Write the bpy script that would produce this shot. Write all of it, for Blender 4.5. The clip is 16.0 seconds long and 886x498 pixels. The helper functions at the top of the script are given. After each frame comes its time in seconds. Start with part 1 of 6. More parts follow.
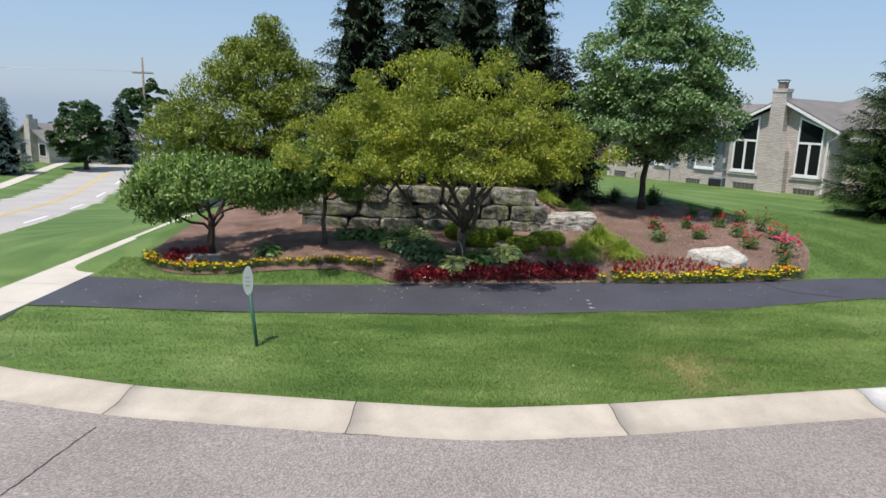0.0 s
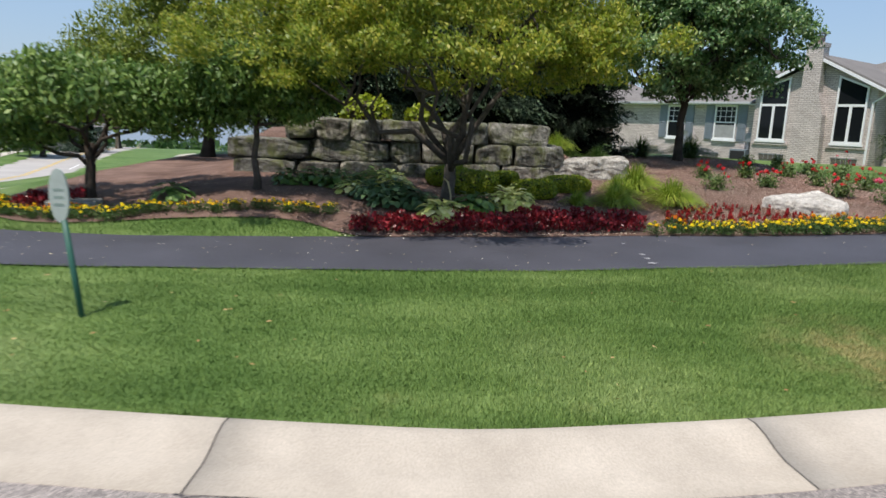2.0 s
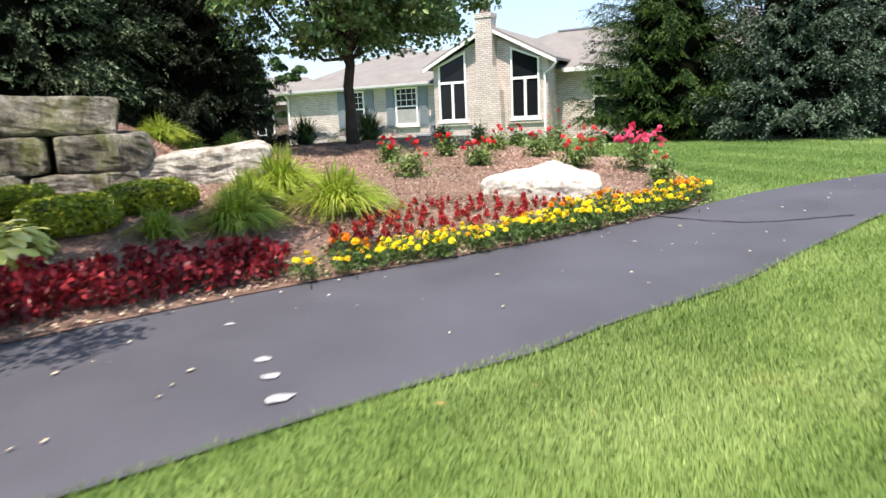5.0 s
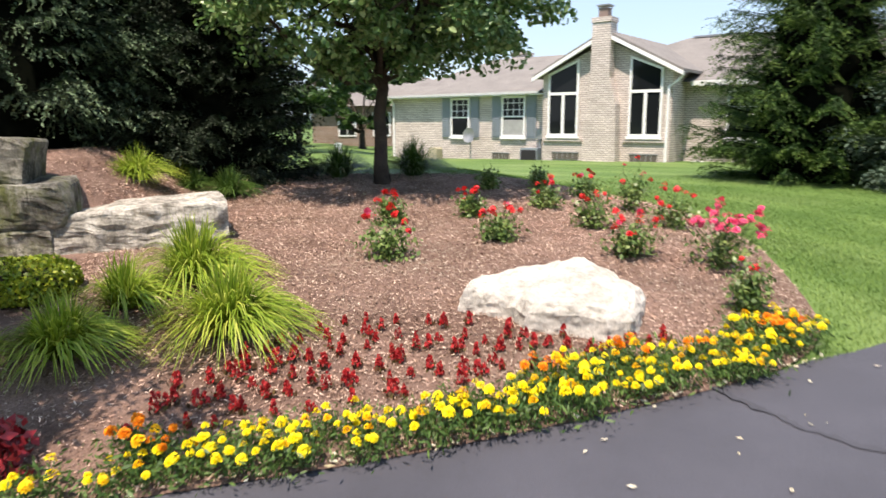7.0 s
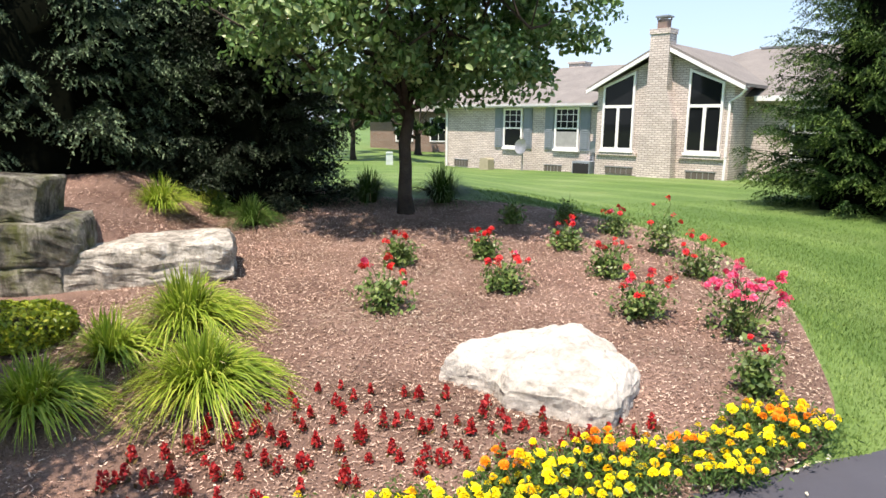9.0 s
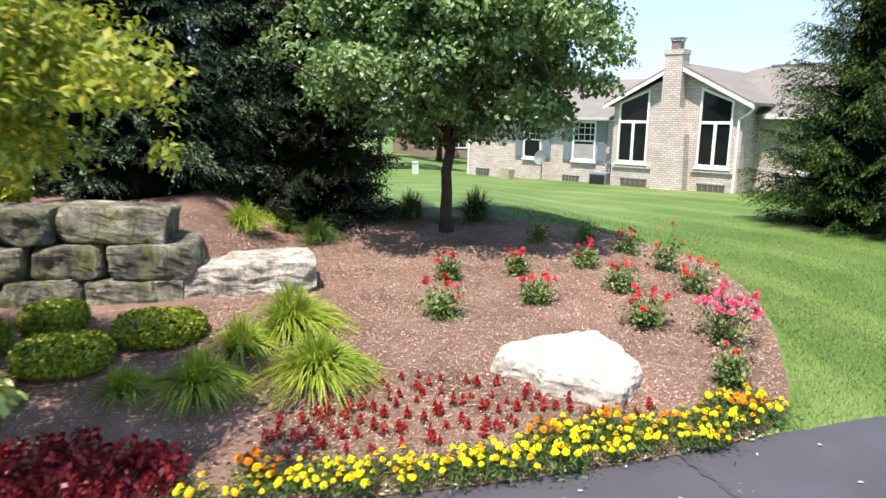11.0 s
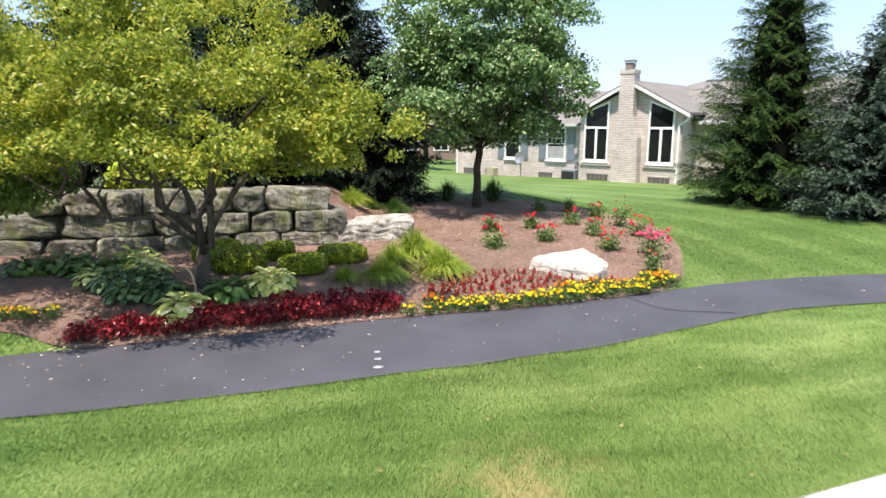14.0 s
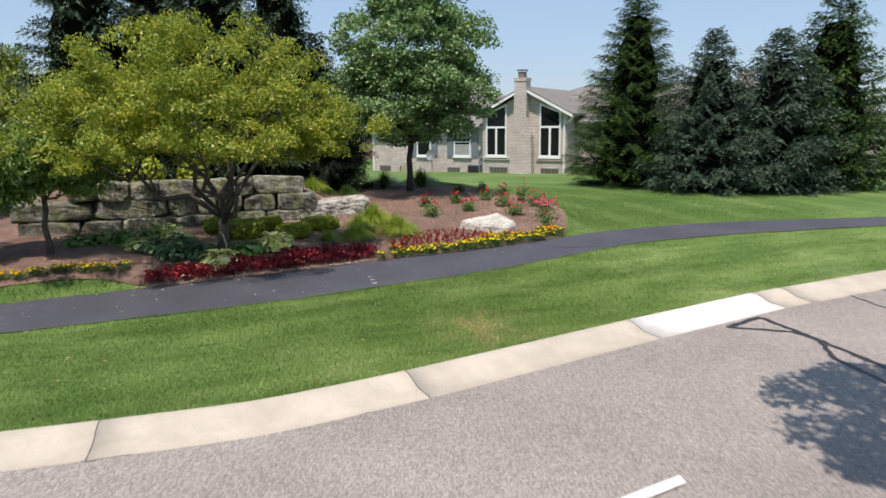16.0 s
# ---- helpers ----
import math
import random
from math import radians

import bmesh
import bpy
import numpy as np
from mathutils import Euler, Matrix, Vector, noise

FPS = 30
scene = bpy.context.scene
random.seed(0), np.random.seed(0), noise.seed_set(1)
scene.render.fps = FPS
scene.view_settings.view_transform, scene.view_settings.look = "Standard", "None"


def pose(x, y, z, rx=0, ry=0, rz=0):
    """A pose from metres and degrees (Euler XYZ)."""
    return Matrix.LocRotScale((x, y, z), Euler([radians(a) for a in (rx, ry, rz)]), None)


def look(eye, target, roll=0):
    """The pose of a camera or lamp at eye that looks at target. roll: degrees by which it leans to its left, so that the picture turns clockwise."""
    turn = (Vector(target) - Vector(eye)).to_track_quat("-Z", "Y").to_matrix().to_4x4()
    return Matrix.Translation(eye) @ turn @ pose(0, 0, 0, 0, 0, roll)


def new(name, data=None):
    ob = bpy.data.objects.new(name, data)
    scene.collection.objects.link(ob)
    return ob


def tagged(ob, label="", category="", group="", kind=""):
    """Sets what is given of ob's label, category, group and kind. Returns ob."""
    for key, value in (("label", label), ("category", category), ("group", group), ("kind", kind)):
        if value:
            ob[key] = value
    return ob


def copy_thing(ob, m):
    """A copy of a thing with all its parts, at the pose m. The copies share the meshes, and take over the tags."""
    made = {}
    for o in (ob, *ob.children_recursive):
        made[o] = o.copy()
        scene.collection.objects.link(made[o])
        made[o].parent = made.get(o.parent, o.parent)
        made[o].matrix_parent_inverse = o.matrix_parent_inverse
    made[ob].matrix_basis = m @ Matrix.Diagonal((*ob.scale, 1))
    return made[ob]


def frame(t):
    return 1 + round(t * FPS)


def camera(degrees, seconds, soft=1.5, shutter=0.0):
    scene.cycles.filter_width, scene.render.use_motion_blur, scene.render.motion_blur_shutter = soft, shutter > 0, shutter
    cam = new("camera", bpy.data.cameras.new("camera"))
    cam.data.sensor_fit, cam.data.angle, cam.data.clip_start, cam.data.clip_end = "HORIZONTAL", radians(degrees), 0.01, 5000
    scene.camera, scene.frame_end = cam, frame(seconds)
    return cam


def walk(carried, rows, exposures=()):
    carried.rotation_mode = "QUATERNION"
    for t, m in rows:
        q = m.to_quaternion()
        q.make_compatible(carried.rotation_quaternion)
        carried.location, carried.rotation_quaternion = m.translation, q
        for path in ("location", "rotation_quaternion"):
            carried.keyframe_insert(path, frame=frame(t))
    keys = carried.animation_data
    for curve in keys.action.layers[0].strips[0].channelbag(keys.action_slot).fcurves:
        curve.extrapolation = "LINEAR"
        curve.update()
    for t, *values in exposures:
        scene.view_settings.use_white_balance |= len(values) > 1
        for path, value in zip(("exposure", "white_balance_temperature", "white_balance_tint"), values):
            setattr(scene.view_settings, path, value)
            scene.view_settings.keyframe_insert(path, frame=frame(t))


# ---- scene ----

# Camera and its flight
cam = camera(68.0, 16.0, soft=1.5, shutter=0.5)
PATH = [
    (0, (-0.391, -14.466, 3.449), (-0.391, -12.508, 3.044), 1.93),
    (0.5, (-0.359, -13.431, 3.030), (-0.363, -11.473, 2.623), 2.05),
    (1, (-0.341, -12.389, 2.570), (-0.332, -10.431, 2.164), 2.06),
    (1.5, (-0.276, -11.364, 2.084), (-0.261, -9.405, 1.683), 2.12),
    (2, (-0.228, -10.405, 1.659), (-0.193, -8.445, 1.264), 1.95),
    (2.5, (-0.127, -9.438, 1.367), (0.003, -7.480, 0.980), 1.50),
    (3, (0.080, -8.401, 1.235), (0.392, -6.463, 0.853), 0.58),
    (3.5, (0.498, -7.418, 1.175), (1.107, -5.550, 0.801), -1.11),
    (4, (0.878, -6.723, 1.151), (1.642, -4.914, 0.776), -2.07),
    (4.5, (1.348, -6.072, 1.118), (2.199, -4.302, 0.740), -2.41),
    (4.7, (1.554, -5.822, 1.107), (2.423, -4.062, 0.727), -2.63),
    (7, (3.991, -3.894, 1.661), (4.490, -1.996, 1.280), -0.26),
    (7.5, (4.332, -3.676, 1.743), (4.679, -1.743, 1.364), 0.41),
    (8, (4.493, -3.601, 1.775), (4.826, -1.666, 1.394), 0.51),
    (8.5, (4.556, -3.638, 1.880), (4.881, -1.702, 1.498), 0.54),
    (9, (4.554, -3.736, 2.055), (4.873, -1.799, 1.674), 0.57),
    (11.5, (3.762, -5.691, 2.629), (4.030, -3.746, 2.247), 0.84),
    (12, (3.467, -6.468, 2.711), (3.732, -4.522, 2.332), 0.72),
    (12.5, (3.019, -7.311, 2.742), (3.287, -5.366, 2.363), 0.72),
    (13, (2.571, -8.179, 2.763), (2.858, -6.236, 2.386), 0.58),
    (13.5, (2.128, -9.045, 2.759), (2.457, -7.109, 2.384), 0.50),
    (14, (1.710, -9.940, 2.748), (2.090, -8.012, 2.374), 0.37),
    (14.5, (1.247, -10.856, 2.739), (1.717, -8.948, 2.371), -0.24),
    (15, (0.746, -11.747, 2.732), (1.284, -9.857, 2.363), -0.39),
    (15.5, (0.244, -12.705, 2.718), (0.847, -10.835, 2.349), -0.48),
    (16, (-0.257, -13.685, 2.692), (0.409, -11.835, 2.326), -0.59),
]
walk(cam, [(t, look(eye, target, roll)) for t, eye, target, roll in PATH],
     [(0, -0.05, 6650, 14), (2, -0.03, 6650, 14), (2.6, 0.05, 6800, 14), (3, 0.34, 6900, 14), (4, 0.85, 7050, 17), (4.7, 0.95, 7100, 17), (7, 0.76, 7400, 18), (9, 0.78, 7350, 18), (11.5, 0.92, 7050, 17),
      (12.5, 0.95, 7050, 17), (13.5, 0.90, 7050, 17), (14.5, 0.68, 7000, 16), (15.2, 0.30, 6950, 15), (16, 0.10, 6950, 15)])

# Daylight: clear hazy sky and a high summer sun over the street side
SUN_EL, SUN_AZ = radians(67), (-0.60, -0.80)
world = bpy.data.worlds.new("sky")
scene.world = world
world.use_nodes = True
wn = world.node_tree.nodes
wl = world.node_tree.links
sky = wn.new("ShaderNodeTexSky")
sky.sky_type = "NISHITA"
sky.sun_disc = False
sky.sun_elevation = SUN_EL
sky.sun_rotation = math.atan2(SUN_AZ[0], SUN_AZ[1])
sky.air_density, sky.dust_density, sky.ozone_density = 1.2, 0.6, 3.0
wn["Background"].inputs["Strength"].default_value = 0.112
haze = wn.new("ShaderNodeMix")
haze.data_type = "RGBA"
haze.inputs[0].default_value = 0.55
haze.inputs[7].default_value = (3.4, 5.4, 8.2, 1)
wl.new(sky.outputs[0], haze.inputs[6])
wl.new(haze.outputs[2], wn["Background"].inputs["Color"])
sun = new("sun", bpy.data.lights.new("sun", "SUN"))
sun.data.energy, sun.data.angle, sun.data.color = 5.0, radians(0.55), (1.0, 0.95, 0.87)
sun.matrix_world = look((SUN_AZ[0] * 30, SUN_AZ[1] * 30, 30 * math.tan(SUN_EL)), (0, 0, 0))


# ---------------------------------------------------------------- materials
def mat(name, rough=0.8, metal=0.0, spec=0.5):
    m = bpy.data.materials.new(name)
    m.use_nodes = True
    b = m.node_tree.nodes["Principled BSDF"]
    b.inputs["Roughness"].default_value = rough
    b.inputs["Metallic"].default_value = metal
    b.inputs["Specular IOR Level"].default_value = spec
    return m, m.node_tree.nodes, m.node_tree.links, b


def ramp(nodes, links, src, stops, mode="LINEAR"):
    r = nodes.new("ShaderNodeValToRGB")
    r.color_ramp.interpolation = mode
    el = r.color_ramp.elements
    while len(el) < len(stops):
        el.new(0.5)
    for e, (p, c) in zip(el, stops):
        e.position, e.color = p, (*c, 1)
    links.new(src, r.inputs[0])
    return r.outputs[0]


def tex_noise(nodes, links, co, scale, detail=4, rough=0.6, distort=0.0):
    n = nodes.new("ShaderNodeTexNoise")
    n.inputs["Scale"].default_value, n.inputs["Detail"].default_value = scale, detail
    n.inputs["Roughness"].default_value, n.inputs["Distortion"].default_value = rough, distort
    links.new(co, n.inputs["Vector"])
    return n.outputs["Fac"]


def coords(nodes, kind="Object"):
    return nodes.new("ShaderNodeTexCoord").outputs[kind]


def mix(nodes, links, fac, a, b, mode="MIX"):
    m = nodes.new("ShaderNodeMix")
    m.data_type, m.blend_type = "RGBA", mode
    for v, i in ((fac, 0), (a, 6), (b, 7)):
        if isinstance(v, (int, float)):
            m.inputs[i].default_value = v
        elif isinstance(v, tuple):
            m.inputs[i].default_value = (*v, 1)
        else:
            links.new(v, m.inputs[i])
    return m.outputs[2]


def bump(nodes, links, bsdf, height, strength=0.4, dist=0.02):
    b = nodes.new("ShaderNodeBump")
    b.inputs["Strength"].default_value, b.inputs["Distance"].default_value = strength, dist
    links.new(height, b.inputs["Height"])
    links.new(b.outputs[0], bsdf.inputs["Normal"])


def rough_mat(name, c1, c2, s1, s2, rough=0.85, amount=0.5, relief=0.4, dist=0.01, spec=0.4, lo=0.3, hi=0.7):
    """A two-tone surface: broad stains at scale s1, grain at scale s2."""
    m, n, l, b = mat(name, rough, 0, spec)
    co = coords(n)
    a = ramp(n, l, tex_noise(n, l, co, s1, 5), [(lo, c1), (hi, c2)])
    g = tex_noise(n, l, co, s2, 3, 0.7)
    gr = ramp(n, l, g, [(0.25, (0.55, 0.55, 0.55)), (0.75, (1.35, 1.35, 1.35))])
    l.new(mix(n, l, amount, a, gr, "MULTIPLY"), b.inputs["Base Color"])
    bump(n, l, b, g, relief, dist)
    return m


def leaf_mat(name, dark, mid, light, trans=0.3, rough=0.45, spec=0.4):
    """Leaves with a tone of their own each, a little light passing through."""
    m, n, l, b = mat(name, rough, 0, spec)
    rnd = n.new("ShaderNodeNewGeometry").outputs["Random Per Island"]
    col = ramp(n, l, rnd, [(0.0, dark), (0.55, mid), (1.0, light)])
    patch = ramp(n, l, tex_noise(n, l, coords(n), 0.9, 3), [(0.3, (0.75, 0.8, 0.75)), (0.7, (1.25, 1.15, 1.1))])
    col = mix(n, l, 1.0, col, patch, "MULTIPLY")
    l.new(col, b.inputs["Base Color"])
    t = n.new("ShaderNodeBsdfTranslucent")
    l.new(col, t.inputs["Color"])
    s = n.new("ShaderNodeMixShader")
    s.inputs[0].default_value = trans
    l.new(b.outputs[0], s.inputs[1])
    l.new(t.outputs[0], s.inputs[2])
    l.new(s.outputs[0], n["Material Output"].inputs["Surface"])
    return m


def plain(name, c, rough=0.6, metal=0.0, spec=0.5, vary=0.12, scale=6.0):
    m, n, l, b = mat(name, rough, metal, spec)
    v = tex_noise(n, l, coords(n), scale, 4)
    lo, hi = tuple(max(0, k * (1 - vary)) for k in c), tuple(k * (1 + vary) for k in c)
    l.new(ramp(n, l, v, [(0.3, lo), (0.7, hi)]), b.inputs["Base Color"])
    return m


def lawn_mat(name, blades=False):
    m, n, l, b = mat(name, 0.7, 0, 0.25)
    geo = n.new("ShaderNodeNewGeometry")
    pos = geo.outputs["Position"]
    broad = tex_noise(n, l, pos, 0.35, 4, 0.55)
    col = ramp(n, l, broad, [(0.3, (0.108, 0.196, 0.046)), (0.5, (0.158, 0.252, 0.068)), (0.72, (0.22, 0.302, 0.108))])
    # mown bands, bent with the bed
    sep = n.new("ShaderNodeSeparateXYZ")
    l.new(pos, sep.inputs[0])
    v = n.new("ShaderNodeVectorMath")
    v.operation = "DISTANCE"
    v.inputs[1].default_value = (-4.0, 2.0, 0.5)
    l.new(pos, v.inputs[0])
    w = n.new("ShaderNodeMath")
    w.operation = "SINE"
    k = n.new("ShaderNodeMath")
    k.operation = "MULTIPLY"
    k.inputs[1].default_value = 3.7
    l.new(v.outputs["Value"], k.inputs[0])
    l.new(k.outputs[0], w.inputs[0])
    bands = ramp(n, l, w.outputs[0], [(0.3, (0.70, 0.78, 0.72)), (0.7, (0.94, 0.97, 1.0))])
    far = n.new("ShaderNodeMapRange")
    for i, val in ((1, -1.2), (2, 0.2), (3, 0.0), (4, 0.85)):
        far.inputs[i].default_value = val
    l.new(sep.outputs["Y"], far.inputs[0])
    col = mix(n, l, far.outputs[0], col, bands, "MULTIPLY")
    # straw-coloured dry patches
    dry = ramp(n, l, tex_noise(n, l, pos, 0.9, 6, 0.65), [(0.62, (0, 0, 0)), (0.80, (0.6, 0.6, 0.6))])
    col = mix(n, l, dry, col, (0.30, 0.31, 0.115))
    # paler and darker streaks along the verge
    flat = n.new("ShaderNodeMapping")
    flat.inputs["Scale"].default_value = (0.45, 1.7, 1.0)
    flat.inputs["Rotation"].default_value = (0, 0, -0.12)
    l.new(pos, flat.inputs["Vector"])
    streak = ramp(n, l, tex_noise(n, l, flat.outputs[0], 1.1, 5, 0.62), [(0.32, (0.60, 0.68, 0.56)), (0.5, (1.0, 1.0, 1.0)), (0.68, (1.5, 1.34, 1.6))])
    verge = n.new("ShaderNodeMapRange")
    for i, val in ((1, -1.6), (2, -0.4), (3, 0.9), (4, 0.12)):
        verge.inputs[i].default_value = val
    l.new(sep.outputs["Y"], verge.inputs[0])
    col = mix(n, l, verge.outputs[0], col, streak, "MULTIPLY")
    # scorched grass beside the curb
    away = n.new("ShaderNodeVectorMath")
    away.operation = "DISTANCE"
    away.inputs[1].default_value = (3.3, -5.45, -0.1)
    l.new(pos, away.inputs[0])
    near = ramp(n, l, away.outputs["Value"], [(0.25, (0.75, 0.75, 0.75)), (1.0, (0, 0, 0))])
    near = mix(n, l, 1.0, near, ramp(n, l, tex_noise(n, l, pos, 3.0, 5, 0.7), [(0.42, (0, 0, 0)), (0.62, (1, 1, 1))]), "MULTIPLY")
    col = mix(n, l, near, col, (0.40, 0.33, 0.16))
    if blades:
        r = ramp(n, l, geo.outputs["Random Per Island"], [(0.0, (0.6, 0.68, 0.55)), (0.8, (1.2, 1.15, 1.1)), (0.96, (1.7, 1.5, 1.5))])
        col = mix(n, l, 1.0, col, r, "MULTIPLY")
    else:
        g = tex_noise(n, l, pos, 45, 4, 0.75)
        fine = ramp(n, l, g, [(0.25, (0.36, 0.42, 0.34)), (0.75, (1.15, 1.12, 1.08))])
        col = mix(n, l, 0.85, col, fine, "MULTIPLY")
        bump(n, l, b, g, 0.7, 0.03)
    l.new(col, b.inputs["Base Color"])
    return m


LAWN = lawn_mat("lawn_turf")
BLADE = lawn_mat("grass_blade", True)


def street_mat():
    """Worn asphalt: exposed pale and dark stone grains, soft wheel-track stains."""
    m, n, l, b = mat("weathered_asphalt", 0.9, 0, 0.3)
    co = coords(n)
    a = ramp(n, l, tex_noise(n, l, co, 0.45, 5), [(0.3, (0.225, 0.203, 0.190)), (0.7, (0.300, 0.275, 0.258))])
    cell = n.new("ShaderNodeTexVoronoi")
    cell.inputs["Scale"].default_value = 85
    l.new(co, cell.inputs["Vector"])
    bw = n.new("ShaderNodeRGBToBW")
    l.new(cell.outputs["Color"], bw.inputs[0])
    g = ramp(n, l, bw.outputs[0], [(0.15, (0.45, 0.44, 0.43)), (0.5, (0.95, 0.94, 0.93)), (0.85, (1.75, 1.68, 1.6))])
    a = mix(n, l, 0.65, a, g, "MULTIPLY")
    s = tex_noise(n, l, co, 28, 4, 0.75)
    a = mix(n, l, 0.7, a, ramp(n, l, s, [(0.3, (0.62, 0.61, 0.60)), (0.7, (1.35, 1.34, 1.33))]), "MULTIPLY")
    l.new(a, b.inputs["Base Color"])
    bump(n, l, b, bw.outputs[0], 0.7, 0.006)
    return m


STREET = street_mat()
ROADC = rough_mat("pale_concrete_road", (0.36, 0.34, 0.32), (0.44, 0.42, 0.39), 0.4, 60, 0.9, 0.4, 0.3)
PATHM = rough_mat("fresh_black_asphalt", (0.043, 0.044, 0.056), (0.070, 0.071, 0.089), 0.8, 140, 0.75, 0.7, 0.6, 0.005, 0.5)
CONC = rough_mat("curb_concrete", (0.37, 0.325, 0.265), (0.50, 0.445, 0.37), 1.6, 70, 0.9, 0.4, 0.4, 0.004)
CONCW = rough_mat("new_white_concrete", (0.47, 0.45, 0.42), (0.64, 0.62, 0.59), 2.5, 60, 0.9, 0.5, 0.4, 0.004)
WALKM = rough_mat("walk_concrete", (0.48, 0.44, 0.38), (0.58, 0.54, 0.47), 0.8, 60, 0.9, 0.35, 0.3, 0.004)
SEAM = plain("joint_grime", (0.12, 0.105, 0.09), 0.95)
TAR = plain("tar_crack_sealer", (0.025, 0.024, 0.026), 0.5)
MARK = rough_mat("worn_road_paint", (0.62, 0.62, 0.60), (0.80, 0.80, 0.78), 6, 90, 0.8, 0.5, 0.2, 0.002)
YELLOW = rough_mat("yellow_road_paint", (0.55, 0.38, 0.10), (0.65, 0.48, 0.16), 6, 90, 0.8, 0.5, 0.2, 0.002)
MULCH = rough_mat("shredded_bark_mulch", (0.145, 0.088, 0.068), (0.33, 0.218, 0.175), 1.3, 70, 0.95, 1.0, 1.0, 0.03, 0.2)
BARK = rough_mat("grey_bark", (0.072, 0.060, 0.050), (0.14, 0.122, 0.105), 7, 60, 0.95, 0.7, 0.9, 0.02, 0.2)
# spruce inside: shade put into the colour of boughs and core
INSIDE_SHADE = plain("dead_spruce_twig", (0.005, 0.006, 0.004), 1.0, spec=0.0)
BARKD = rough_mat("dark_bark", (0.045, 0.036, 0.030), (0.085, 0.068, 0.055), 5, 60, 0.95, 0.7, 0.9, 0.02, 0.2)
LEAF_Y = leaf_mat("yellow_green_leaf", (0.125, 0.195, 0.019), (0.255, 0.335, 0.035), (0.52, 0.49, 0.08), 0.45)
LEAF_W = leaf_mat("willow_leaf", (0.085, 0.145, 0.017), (0.165, 0.23, 0.028), (0.30, 0.34, 0.05), 0.32)
LEAF_G = leaf_mat("fresh_green_leaf", (0.060, 0.135, 0.022), (0.135, 0.24, 0.048), (0.28, 0.39, 0.10), 0.25)
LEAF_P = leaf_mat("glossy_pear_leaf", (0.055, 0.135, 0.038), (0.13, 0.255, 0.080), (0.34, 0.46, 0.21), 0.38, 0.36, 0.6)
LEAF_D = leaf_mat("dark_tree_leaf", (0.020, 0.055, 0.014), (0.040, 0.095, 0.022), (0.07, 0.14, 0.035), 0.25)
def needle_mat(name, dark, light, rough=0.6):
    """Spruce needles: tones drift from bough to bough, with a little scatter from needle to needle."""
    m, n, l, b = mat(name, rough, 0, 0.2)
    drift = tex_noise(n, l, coords(n), 2.6, 4, 0.65)
    rnd = n.new("ShaderNodeNewGeometry").outputs["Random Per Island"]
    col = ramp(n, l, drift, [(0.36, dark), (0.66, light)])
    l.new(mix(n, l, 1.0, col, ramp(n, l, rnd, [(0.0, (0.82, 0.84, 0.82)), (1.0, (1.18, 1.16, 1.14))]), "MULTIPLY"), b.inputs["Base Color"])
    return m


NEEDLE = needle_mat("green_spruce_needle", (0.012, 0.032, 0.010), (0.042, 0.095, 0.022))
NEEDLE_B = needle_mat("blue_spruce_needle", (0.030, 0.052, 0.034), (0.080, 0.125, 0.084))
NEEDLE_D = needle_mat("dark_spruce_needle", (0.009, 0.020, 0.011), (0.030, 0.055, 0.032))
# the low spruce in the pear's shade: that shade is in the needle colour
NEEDLE_SHADE = needle_mat("blackish_spruce_needle", (0.010, 0.018, 0.010), (0.022, 0.036, 0.020))
SHOOT = {NEEDLE_SHADE: needle_mat("blackish_spruce_shoot", (0.014, 0.025, 0.014), (0.035, 0.055, 0.030)), NEEDLE: needle_mat("green_spruce_shoot", (0.034, 0.078, 0.018), (0.115, 0.185, 0.040)), NEEDLE_B: needle_mat("blue_spruce_shoot", (0.05, 0.085, 0.060), (0.125, 0.18, 0.128)),
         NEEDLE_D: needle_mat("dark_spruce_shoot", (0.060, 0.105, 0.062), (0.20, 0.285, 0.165))}


